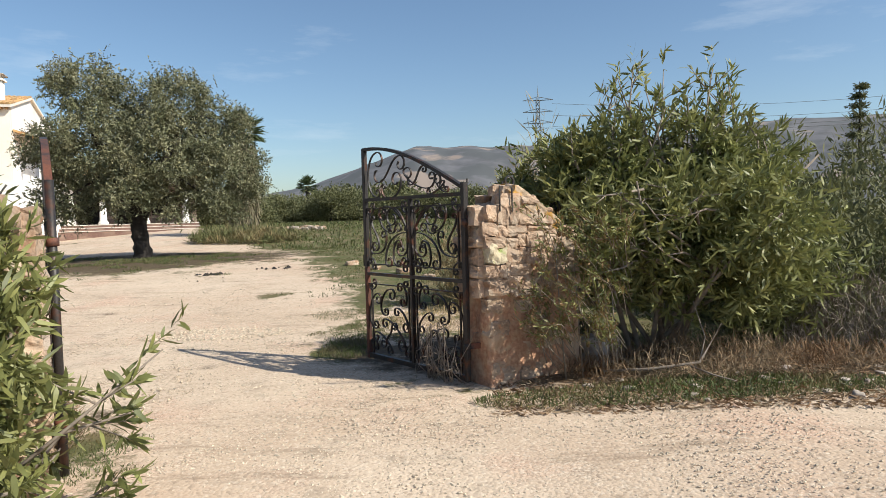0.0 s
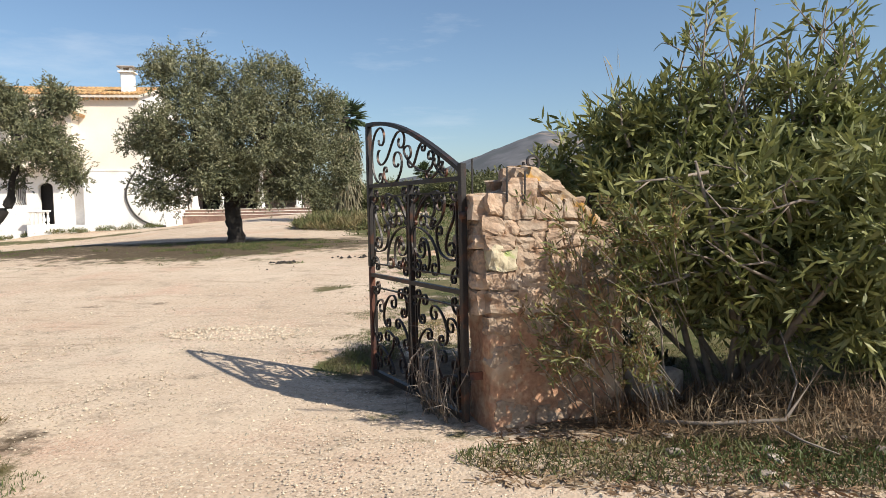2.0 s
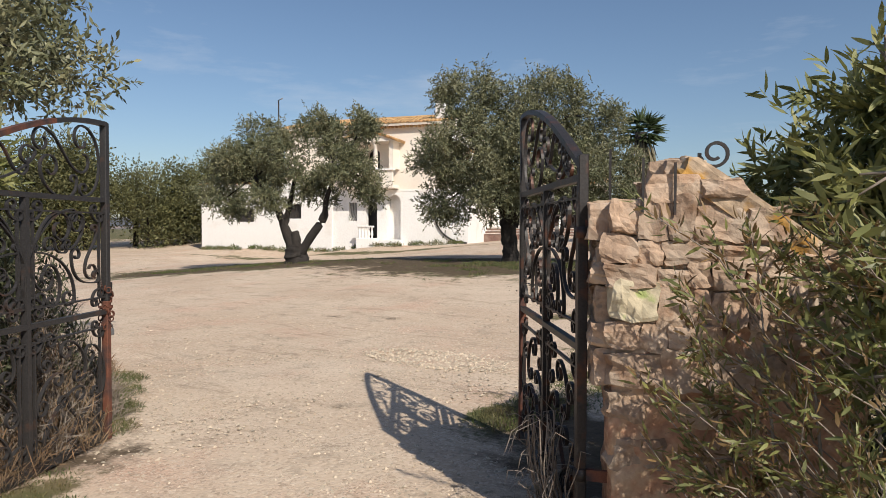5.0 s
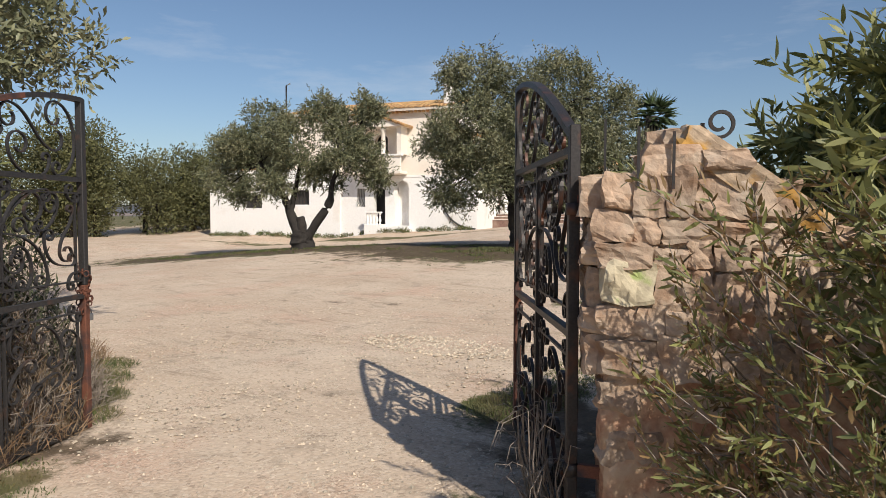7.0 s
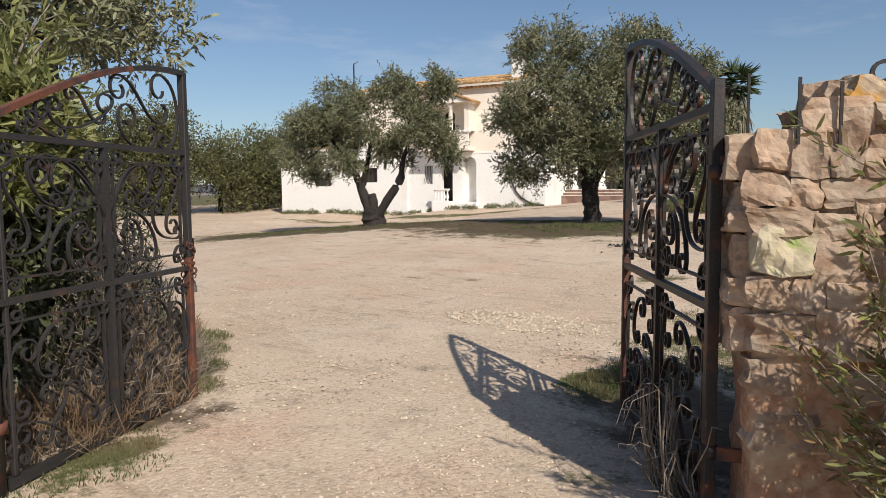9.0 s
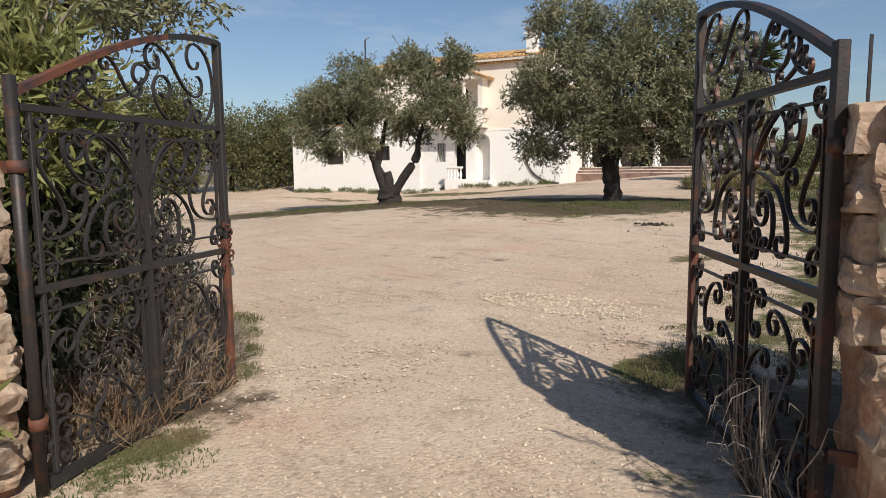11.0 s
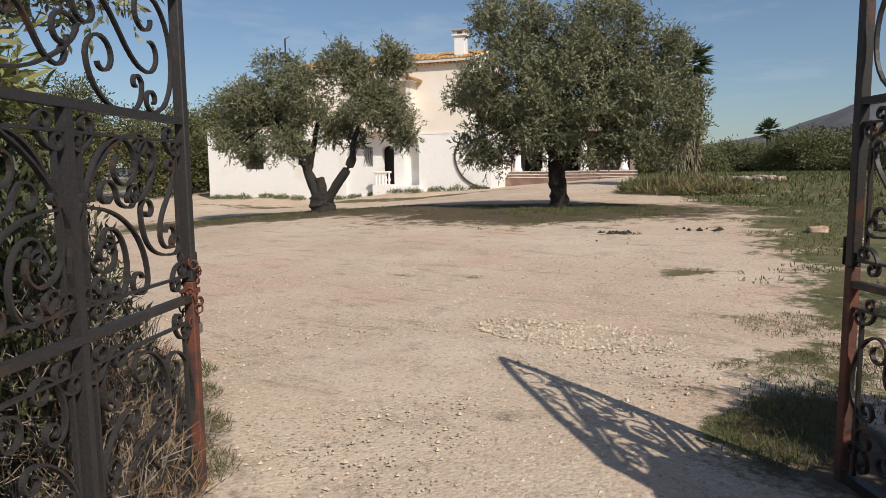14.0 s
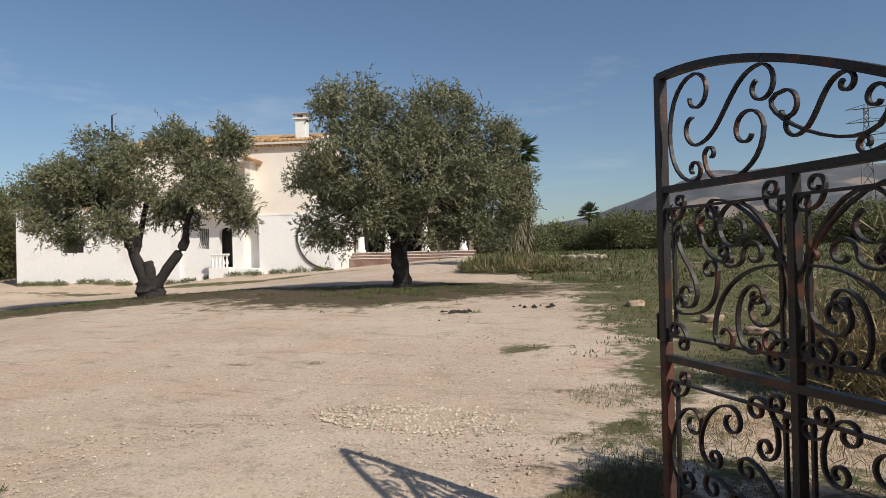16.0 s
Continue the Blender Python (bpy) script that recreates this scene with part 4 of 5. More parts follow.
def half_scrolls():
    """Curls of the half of a leaf that lies beside its lock stile: two eyes, and how far the bar between them swings."""
    mid = [(((1.034, 1.47), 0.10, 90, 1), ((0.905, 1.17), 0.065, 270, -1), 1.35), (((1.15, 1.545), 0.045, 90, 1), ((0.855, 1.06), 0.045, 270, -1), 1.45),
           (((1.197, 1.50), 0.07, 90, -1), ((1.10, 1.375), 0.035, 270, 1), 1.5), (((0.935, 1.37), 0.055, 0, -1), ((1.07, 1.35), 0.03, 270, -1), 1.2),
           (((1.36, 1.47), 0.03, 0, -1), ((1.33, 1.20), 0.065, 180, -1), 1.2), (((1.18, 1.305), 0.045, 180, 1), ((1.37, 1.16), 0.045, 270, -1), 1.5),
           (((0.82, 1.36), 0.03, 270, 1), ((1.10, 1.045), 0.06, 0, 1), 1.2), (((0.93, 1.215), 0.04, 90, -1), ((0.946, 1.034), 0.035, 270, 1), 1.4)]
    corners = []
    for top, sgn in ((1.60, 1), (0.985, -1), (0.835, 1), (0.16, -1)):
        z0, z1 = top, top - 0.055 * sgn
        corners.append((((1.365, z0), 0.03, 180, sgn), ((1.42, z1), 0.03, 270 if sgn > 0 else 90, -sgn), 1.3))
        corners.append((((0.84, z0), 0.035, 0, -sgn), ((0.79, z1), 0.03, 270 if sgn > 0 else 90, sgn), 1.3))
    low = [(((1.31, 0.655), 0.06, 90, -1), ((1.36, 0.40), 0.045, 270, 1), 1.3), (((1.08, 0.715), 0.06, 90, -1), ((1.18, 0.545), 0.04, 270, 1), 1.7),
           (((0.94, 0.795), 0.045, 90, 1), ((0.90, 0.66), 0.04, 270, -1), 1.4), (((1.20, 0.42), 0.05, 90, 1), ((0.93, 0.24), 0.065, 270, -1), 1.3),
           (((1.36, 0.27), 0.055, 90, 1), ((1.13, 0.17), 0.045, 270, -1), 1.3), (((1.00, 0.55), 0.045, 90, 1), ((0.86, 0.42), 0.05, 270, -1), 1.3), (((1.04, 0.40), 0.05, 0, -1), ((1.24, 0.22), 0.05, 180, -1), 1.2)]
    return mid + corners + low


HEAD_SCROLLS = ((((1.25, 2.035), 0.09, 90, -1, 0.72), ((1.262, 1.725), 0.046, 270, 1, 0.9), 1.5), (((1.25, 1.915), 0.09, 270, -1, 0.42), ((0.885, 1.985), 0.078, 90, -1, 0.9), 1.15), (((0.955, 1.835), 0.085, 180, 1, 0.9), ((1.162, 1.775), 0.036, 0, -1, 0.7), 1.7),
                (((0.765, 1.88), 0.06, 90, -1, 0.7), ((0.42, 1.835), 0.045, 180, 1, 0.9), 2.1), (((0.73, 1.83), 0.056, 270, -1, 0.42), ((0.525, 1.905), 0.036, 90, -1, 0.9), 1.15), (((0.34, 1.80), 0.05, 90, -1, 0.9), ((0.22, 1.715), 0.03, 270, 1, 0.9), 1.4), (((0.27, 1.75), 0.04, 90, 1, 0.9), ((0.46, 1.705), 0.03, 270, -1, 0.9), 1.2))


def gate_leaf(m, rusty, label):
    """A leaf 1.49 m wide, its hinge at u = 0, rising in a quarter arch from 1.70 m there to 2.17 m."""
    W, HH, HF = 1.487, 1.70, 2.17
    t = thing("gate_leaf", m, label, "gate", "leaves of the gate")
    frame_mat = GREY_IRON if rusty else IRON
    arch = [(u, HH + (HF - HH) * math.sin(min(1.0, 0.02 + u / W) * math.pi / 2)) for u in np.linspace(0.0, W, 22)]
    top = lambda u: float(np.interp(u, [a[0] for a in arch], [a[1] for a in arch]))
    if rusty:
        part("hinge_stile", tube(bmesh.new(), [(-0.012, 0, 0.0), (-0.012, 0, HH + 0.08)], 0.026, 14), IRON, t, "round black hinge post")
        part("inner_stile", boxed(0.058, -0.012, 0.10, 0.080, 0.012, 1.64, bevel=0.003), frame_mat, t)
    else:
        part("hinge_stile", boxed(-0.022, -0.022, 0.04, 0.022, 0.022, HH + 0.06, bevel=0.004), frame_mat, t)
    part("lock_stile", boxed(W - 0.022, -0.022, 0.04, W + 0.022, 0.022, 0.98, bevel=0.004), RUST, t, "rust-brown lower stile")
    part("lock_stile", boxed(W - 0.022, -0.022, 0.981, W + 0.022, 0.022, top(W) + 0.01, bevel=0.004), frame_mat, t)
    cut = 15 if rusty else 22
    part("top_rail", ribbon(bmesh.new(), arch[:cut], 0.045, 0.03), RUST if rusty else frame_mat, t, "arched top rail")
    if rusty:
        part("top_rail", ribbon(bmesh.new(), arch[cut - 1:], 0.045, 0.03), frame_mat, t)
    for z0, z1, dep in ((1.645, 1.675, 0.018), (1.568, 1.578, 0.01), (0.895, 0.925, 0.018), (1.005, 1.015, 0.01), (0.805, 0.815, 0.01), (0.05, 0.095, 0.02)):
        part("rail", boxed(0.023, -dep, z0, W - 0.023, dep, z1), frame_mat, t)
    part("centre_stile", boxed(W / 2 - 0.015, -0.020, 0.096, W / 2 + 0.015, 0.020, 0.894), frame_mat, t)
    part("centre_stile", boxed(W / 2 - 0.015, -0.020, 0.926, W / 2 + 0.015, 0.020, 1.644), frame_mat, t)
    for u in (0.075, W / 2 - 0.06, W / 2 + 0.06, W - 0.075):
        part("slim_bar", boxed(u - 0.006, -0.008, 0.10, u + 0.006, 0.008, 0.804), frame_mat, t)
        part("slim_bar", boxed(u - 0.006, -0.008, 1.016, u + 0.006, 0.008, 1.567), frame_mat, t)
    for a, b, pull in half_scrolls():
        pts = scroll(a, b, pull)
        part("scroll", ribbon(bmesh.new(), pts, 0.019, 0.009), frame_mat, t)
        part("scroll", ribbon(bmesh.new(), [(W - p[0], p[1]) for p in pts], 0.019, 0.009), frame_mat, t)
    for a, b, pull in HEAD_SCROLLS:
        part("scroll", ribbon(bmesh.new(), scroll(a, b, pull), 0.017, 0.010), frame_mat, t)
    for z in (0.35, 1.42):
        part("hinge_collar", tube(bmesh.new(), [(-0.005, 0, z - 0.025), (-0.005, 0, z + 0.025)], 0.038 if rusty else 0.031, 12), RUST if rusty else frame_mat, t)
    # pull handle on the lock stile
    part("handle", tube(bmesh.new(), [(W + 0.022, 0.0, 0.98), (W + 0.06, 0.0, 0.985), (W + 0.06, 0.0, 1.10), (W + 0.022, 0.0, 1.105)], 0.007, 6), frame_mat, t)
    if rusty:
        rng = np.random.default_rng(3)
        c = part("chain", boxed(W - 0.03, -0.03, 0.93, W + 0.03, 0.03, 0.95), RUST, t, "rusty chain wound round the stile")
        for k in range(26):
            q, z = k * 1.15, 0.80 + 0.30 * (k / 25.0) + 0.03 * math.sin(k * 1.7)
            p = Vector((W + 0.036 * math.cos(q), 0.036 * math.sin(q), z))
            ring = [p + Vector((0.016 * math.cos(w) * math.cos(q + k), 0.016 * math.cos(w) * math.sin(q + k), 0.02 * math.sin(w))) for w in np.linspace(0, 2 * math.pi, 9)]
            part("link", tube(bmesh.new(), ring, 0.0045, 5), RUST, c)
        pl = part("padlock", boxed(W + 0.03, -0.012, 0.74, W + 0.075, 0.012, 0.785, bevel=0.005), STEEL, t, "small steel padlock hanging on the chain")
        part("shackle", tube(bmesh.new(), [(W + 0.04, 0, 0.785), (W + 0.04, 0, 0.81), (W + 0.052, 0, 0.82), (W + 0.065, 0, 0.81), (W + 0.065, 0, 0.785)], 0.004, 5), STEEL, pl)
    return t


HINGE_R, HINGE_L = (0.197, 5.935), (-2.245, 4.11)
right_leaf = gate_leaf(pose(*HINGE_R, 0.0, 0, 0, 131.4), False, "open black wrought-iron gate leaf full of scrolls")
left_leaf = gate_leaf(pose(*HINGE_L, -0.04, 0, 0, 122.3), True, "open rusting wrought-iron gate leaf with arched head")


# ---- stone gate piers ----
def rough_block(dx, dy, dz, rng, amount=0.16, cuts=2):
    """A hewn stone: an uneven block with broken edges and pitted faces, centred."""
    bm = bmesh.new()
    bmesh.ops.create_cube(bm, size=1.0)
    bmesh.ops.subdivide_edges(bm, edges=bm.edges[:], cuts=cuts, use_grid_fill=True)
    o = Vector(rng.uniform(0, 50, 3))
    for v in bm.verts:
        c = Vector(v.co)
        near = sum(1 for k in c if abs(k) > 0.49)
        v.co *= (1.0, 1.0, 0.975, 0.93)[near]
        v.co += noise.noise_vector(c * 1.6 + o) * amount + noise.noise_vector(c * 4.3 + o) * amount * 0.35 + noise.noise_vector(c * 10.0 + o) * amount * 0.22
        v.co = Vector((v.co.x * dx, v.co.y * dy, v.co.z * dz))
    return bm


def stone_wall(name, m, length, thick, top, stone_from, rng, label):
    """A pier: a lumpy plastered core, and rubble stones of mixed sizes in rough courses. top(u) gives its height."""
    t = thing(name, m, label, "wall", "", "structure")
    bm = bmesh.new()
    n, k = 48, 44
    loop = [(u, 0.02) for u in np.linspace(0.02, length, n)] + [(length, y) for y in np.linspace(0.06, thick - 0.02, 10)] + [(u, thick - 0.02) for u in np.linspace(length, 0.02, n)] + [(0.02, y) for y in np.linspace(thick - 0.06, 0.06, 10)]
    grid = []
    for j in range(k + 1):
        row = []
        for u, y in loop:
            z = -0.15 + (top(u) - 0.05 + 0.15) * j / k
            g = noise.noise_vector((u * 4, y * 4, z * 4)) * 0.022 + noise.noise_vector((u * 11, y * 11, z * 11)) * 0.02 + noise.noise_vector((u * 27, y * 27, z * 27)) * 0.008
            row.append(bm.verts.new(Vector((u, y, z)) + g))
        grid.append(row)
    c = len(loop)
    for j in range(k):
        for i in range(c):
            bm.faces.new((grid[j][i], grid[j][(i + 1) % c], grid[j + 1][(i + 1) % c], grid[j + 1][i])).smooth = True
    bm.faces.new(grid[-1])
    bmesh.ops.recalc_face_normals(bm, faces=bm.faces)
    core = part("plaster_core", bm, PLASTER, t, "ochre-red flaking plaster under pale mortar")
    core.data.materials.append(MORTAR)
    for q in core.data.polygons:
        c = q.center
        if c.z + 0.22 * noise.noise((c.x * 5, c.y * 5, c.z * 5)) > max(stone_from + 0.2, 0.1):
            q.material_index = 1

    def stone(u, y, z, w, d, h, mat=STONE):
        b = part("stone", rough_block(w, d, h, rng, 0.14, 5), mat, t)
        b.location = (u, y, z)
        b.rotation_euler = [radians(v) for v in rng.uniform(-3.5, 3.5, 3)]

    z = stone_from
    course = 0
    while z < 2.0:
        h = rng.uniform(0.085, 0.16)
        u = rng.uniform(-0.03, 0.03)
        while u < length:
            w = rng.uniform(0.09, 0.23)
            w = min(w, length - u + 0.03)
            tp = top(u + w / 2)
            hh = min(h * rng.uniform(0.85, 1.1), tp + 0.03 - z)
            if hh > 0.07 and w > 0.08 and not (z < stone_from + 0.2 and rng.uniform() < 0.55):
                stone(u + w / 2, 0.075 + rng.uniform(-0.012, 0.012), z + hh / 2 + rng.uniform(-0.012, 0.012), w * 1.03, 0.18, hh * rng.uniform(0.96, 1.1), GREENPAINT if course == 2 and u < 0.15 else STONE)
                stone(u + w / 2, thick - 0.05, z + hh / 2, w * 1.0, 0.18, hh * 1.02)
            u += w
        if z + h * 0.7 < top(0.0) + 0.05:
            hh = min(h, top(0.0) + 0.04 - z)
            for y in (0.14, 0.30):
                stone(0.04 + rng.uniform(-0.03, 0.02), y, z + hh / 2, 0.2, 0.19, hh)
        z += h
        course += 1
    return t


def build_piers():
    rng = np.random.default_rng(4)
    top = lambda u: float(np.interp(u, [0, 0.15, 0.24, 0.34, 0.43, 0.85, 1.1], [1.56, 1.59, 1.66, 1.69, 1.60, 1.34, 1.0]))
    w = stone_wall("wall_pier_east", pose(0.37, 5.82, 0, 0, 0, 29), 1.0, 0.42, top, 0.78, rng, "crumbling ochre rubble-stone gate pier, plastered at its foot")
    for u, z, sx, sz in ((0.12, 0.5, 0.2, 0.13), (0.3, 0.28, 0.26, 0.16), (0.5, 0.5, 0.22, 0.15), (0.16, 0.12, 0.24, 0.16), (0.7, 0.36, 0.2, 0.14), (0.45, 0.1, 0.22, 0.12), (0.08, 0.70, 0.16, 0.12), (0.36, 0.68, 0.18, 0.1)):
        b = part("stone", rough_block(sx, 0.1, sz, rng, 0.2, 4), STONE, w)
        b.location = (u, 0.058, z)
    cap = part("sloped_coping_stone", rough_block(0.62, 0.34, 0.12, rng, 0.07, 4), LICHEN_STONE, w, "sloping stone slab with orange lichen")
    cap.location, cap.rotation_euler = (0.54, 0.16, 1.515), (0, radians(36), 0)
    for u, y, z, s in ((0.24, 0.2, 1.68, 0.09), (0.31, 0.28, 1.70, 0.08), (0.29, 0.12, 1.69, 0.07), (0.36, 0.2, 1.68, 0.08)):
        b = part("stone", rough_block(s * 1.3, s, s, rng, 0.2), STONE, w)
        b.location = (u, y, z)
    for u, y, z0, z1 in ((0.03, 0.34, 1.45, 1.80), (0.128, -0.03, 1.5, 1.72), (0.252, -0.03, 1.49, 1.70)):
        part("iron_rod", boxed(u, y, z0, u + 0.010, y + 0.010, z1), IRON, w, "dark iron rod standing out of the pier")
    hook = spiral((0.50, 1.78), 0.068, 180, -1, 1.35, 26) + [(0.43, 1.71), (0.425, 1.6), (0.425, 1.4)]
    o = part("iron_scroll", ribbon(bmesh.new(), hook, 0.018, 0.014), IRON, w, "curled wrought-iron scroll on the pier")
    o.location = (0, 0.38, 0)
    hook = spiral((1.0, 1.52), 0.09, 60, 1, 1.2, 24) + [(0.86, 1.45), (0.72, 1.40)]
    o = part("iron_scroll", ribbon(bmesh.new(), hook, 0.018, 0.014), IRON, w)
    o.location = (0, 0.38, 0)
    top_l = lambda u: float(np.interp(u, [0, 0.5, 1.6], [1.58, 1.70, 1.4]))
    wl = stone_wall("wall_pier_west", pose(-2.35, 4.06, 0, 0, 0, 208), 1.6, 0.42, top_l, 0.05, rng, "ochre rubble-stone gate pier beside the rusty leaf")
    for x, y, a, z in ((-2.26, 4.09, 208, 1.38), (0.2, 5.93, 20, 1.45), (0.2, 5.93, 20, 0.35)):
        o = part("hinge_strap", boxed(0.0, -0.012, -0.025, 0.22, 0.012, 0.025), RUST, None)
        o.matrix_basis = pose(x, y, z, 0, 0, a)
        tagged(o, "rusty iron hinge strap let into the pier", "hinge", "hinge straps")


build_piers()


# ---- oleanders ----
def oleander(m, lobes, shoots, count, rng, label, near=()):
    t = thing("oleander_bush", m, label, "bush", "oleanders at the gate")
    for i in range(14):
        l = lobes[i % len(lobes)]
        c = Vector(l[:3]) + Vector(rng.normal(size=3)) * 0.25
        base = Vector((rng.uniform(-0.35, 0.35), rng.uniform(-0.2, 0.2), -0.05))
        part("stem", tube(bmesh.new(), [base, base.lerp(c, 0.5) + Vector((0, 0, 0.12)), c], [0.028, 0.02, 0.008], 6), TWIG, t)
    at, d = sprig_points(rng, clumps(rng, lobes, 60, 0.17), int(count * 0.75), 12, 0.2, 0.2, 0.2)
    at2, d2 = sprig_points(rng, lobes, int(count * 0.25), 12, 0.26, 0.2, 0.35)
    ats, ds = [at, at2], [d, d2]
    for a, b, n in shoots:
        a, b = np.array(a), np.array(b)
        ln = np.linalg.norm(b - a)
        knee = a + (b - a) * 0.5 + rng.normal(size=3) * 0.06 * ln
        part("stem", tube(bmesh.new(), [a.tolist(), knee.tolist(), b.tolist()], [0.012, 0.009, 0.004], 5), TWIG, t)
        for k in range(3):
            r0 = b if k == 0 else knee + (b - knee) * rng.uniform(0.1, 0.6)
            tip = r0 + ((b - a) / ln * 0.6 + rng.normal(size=3) * (0.1 if k == 0 else 0.5)) * ln * rng.uniform(0.2, 0.4)
            if k:
                part("stem", tube(bmesh.new(), [r0.tolist(), tip.tolist()], [0.006, 0.003], 5), TWIG, t)
            m = n // 3
            f = rng.uniform(0.0, 1.0, m)[:, None] ** 0.5
            ats.append((r0 if k else knee) + (tip - (r0 if k else knee)) * f)
            ds.append((tip - r0) / (np.linalg.norm(tip - r0) + 1e-6) * 0.7 + rng.normal(size=(m, 3)) * 0.6)
    leaf_mesh("foliage", np.concatenate(ats), np.concatenate(ds), 0.112, 0.0215, OLEANDER, rng, t, 6)["label"] = "narrow glossy green leaves"
    return t


def build_oleanders():
    rng = np.random.default_rng(31)
    lobes = [(0, 0, 1.2, 0.9, 0.75, 0.75), (-0.7, 0.1, 1.45, 0.55, 0.6, 0.65), (0.75, 0, 1.2, 0.75, 0.7, 0.8), (0.2, 0, 1.75, 0.8, 0.65, 0.55), (-0.4, 0.2, 1.9, 0.5, 0.5, 0.45), (0.8, 0.1, 1.75, 0.6, 0.6, 0.5), (-0.15, -0.5, 1.1, 0.45, 0.35, 0.45), (0.4, -0.6, 0.9, 0.8, 0.4, 0.5), (1.2, 0, 0.9, 0.6, 0.6, 0.6), (0.0, -0.75, 1.3, 0.35, 0.3, 0.32), (-0.9, 0.5, 1.85, 0.42, 0.4, 0.4), (-1.2, 0.55, 1.5, 0.38, 0.35, 0.4)]
    lobes = [(x, y, z * 0.97, rx, ry, rz * 0.97) for x, y, z, rx, ry, rz in lobes] + [(0.6, -0.95, 1.3, 0.45, 0.35, 0.4), (-0.66, -0.95, 1.2, 0.26, 0.22, 0.3)]
    shoots = []
    for i in range(40):
        a = np.array([rng.uniform(-0.9, 1.1), rng.uniform(-0.3, 0.4), rng.uniform(1.55, 1.8)])
        shoots.append((a, a + np.array([rng.uniform(-0.2, 0.25), rng.uniform(-0.15, 0.15), rng.uniform(0.3, 0.75) * (0.5 if a[0] < -0.55 else 1.0)]), 26))
    for i in range(11):
        a = np.array([rng.uniform(-0.5, 1.0), rng.uniform(-0.2, 0.3), 1.85])
        shoots.append((a, a + np.array([rng.uniform(-0.2, 0.3), rng.uniform(-0.15, 0.15), rng.uniform(0.6, 0.95)]), 40))
    for i in range(26):
        a = np.array([rng.uniform(-0.45, 0.3), rng.uniform(-0.95, -0.5), rng.uniform(0.8, 1.6)])
        shoots.append((a, a + np.array([rng.uniform(-0.5, -0.1), rng.uniform(-0.4, 0.0), rng.uniform(-0.1, 0.4)]), 24))
    sprays = []
    for i in range(80):
        a = np.array([rng.uniform(0.8, 1.5), rng.uniform(5.55, 5.9), rng.uniform(0.3, 1.35)])
        sprays.append((a - (0, 0, 0), a + np.array([rng.uniform(-0.3, 0.1), rng.uniform(-0.25, 0.05), rng.uniform(0.0, 0.35)])))
    t = thing("willow_leaved_shrub", pose(0, 0, 0), "thin shrub with small olive and russet leaves before the pier", "shrub")
    at, hd = [], []
    for a, b in sprays:
        f = rng.uniform(0, 1, 46)[:, None]
        at.append(a + (b - a) * f + rng.normal(size=(46, 3)) * 0.014)
        hd.append((b - a) / np.linalg.norm(b - a) + rng.normal(size=(46, 3)) * 0.7)
        root = a + np.array([rng.uniform(0.05, 0.2), rng.uniform(0.1, 0.25), -0.22])
        part("stem", tube(bmesh.new(), [tuple(root), tuple(a), tuple(b)], [0.004, 0.003, 0.0015], 5), TWIG, t)
    at, hd = np.concatenate(at), np.concatenate(hd)
    for x in (1.05, 1.2, 1.38, 1.5):
        part("stem", tube(bmesh.new(), [(x, 5.98, 0.0), (x - 0.05, 5.9, 0.5), (x - 0.1, 5.82, 1.2)], [0.009, 0.007, 0.003], 6), TWIG, t)
    leaf_mesh("foliage", at[::2], hd[::2], 0.06, 0.011, OLEANDER, rng, t, 6)
    leaf_mesh("foliage", at[1::2], hd[1::2], 0.052, 0.010, RUSSET, rng, t, 6)["label"] = "russet dry leaves"
    oleander(pose(2.1, 6.75, gz(2.1, 6.75)), lobes, shoots, 42000, rng, "tall leafy green oleander bush beside the stone pier")
    lobes = [(0, 0, 0.7, 0.45, 0.35, 0.55), (-0.5, 0.1, 1.0, 0.5, 0.4, 0.5), (0.1, -0.2, 0.3, 0.5, 0.3, 0.3), (-0.1, 0.1, 1.2, 0.33, 0.26, 0.35), (-0.55, 0.1, 1.4, 0.4, 0.3, 0.35)]
    shoots = [((0.2, 0, 0.3), (0.85, 0.35, 0.85), 70), ((0.2, 0.1, 0.2), (0.7, 0.3, 0.55), 60), ((0.3, 0.0, 0.1), (0.75, 0.1, 0.3), 50), ((0, 0.1, 0.6), (0.3, 0.3, 1.2), 40), ((-0.05, 0.35, 0.0), (0.08, 0.68, 0.4), 34), ((0.0, 0.3, 0.0), (0.16, 0.6, 0.28), 30), ((-0.1, 0.4, 0.05), (0.0, 0.75, 0.3), 30)]
    oleander(pose(-2.2, 3.15, 0), lobes, shoots, 11000, rng, "low oleander bush leaning over the gravel")
    lobes = [(0, 0, 2.0, 0.5, 0.4, 0.4), (-0.4, -0.2, 2.3, 0.5, 0.4, 0.4), (0.2, -0.3, 1.7, 0.4, 0.3, 0.4), (0.5, 0.0, 1.85, 0.4, 0.3, 0.35), (0.75, -0.15, 1.7, 0.35, 0.3, 0.35)]
    shoots = [((0.1 * i - 0.3, 0.0, 2.1), (0.14 * i - 0.4, 0.05 * i, 2.5 + 0.08 * (i % 3)), 26) for i in range(7)]
    oleander(pose(-4.15, 4.6, gz(-4.15, 4.6)), lobes, shoots, 9000, rng, "tall bright green oleander behind the rusty leaf")


build_oleanders()


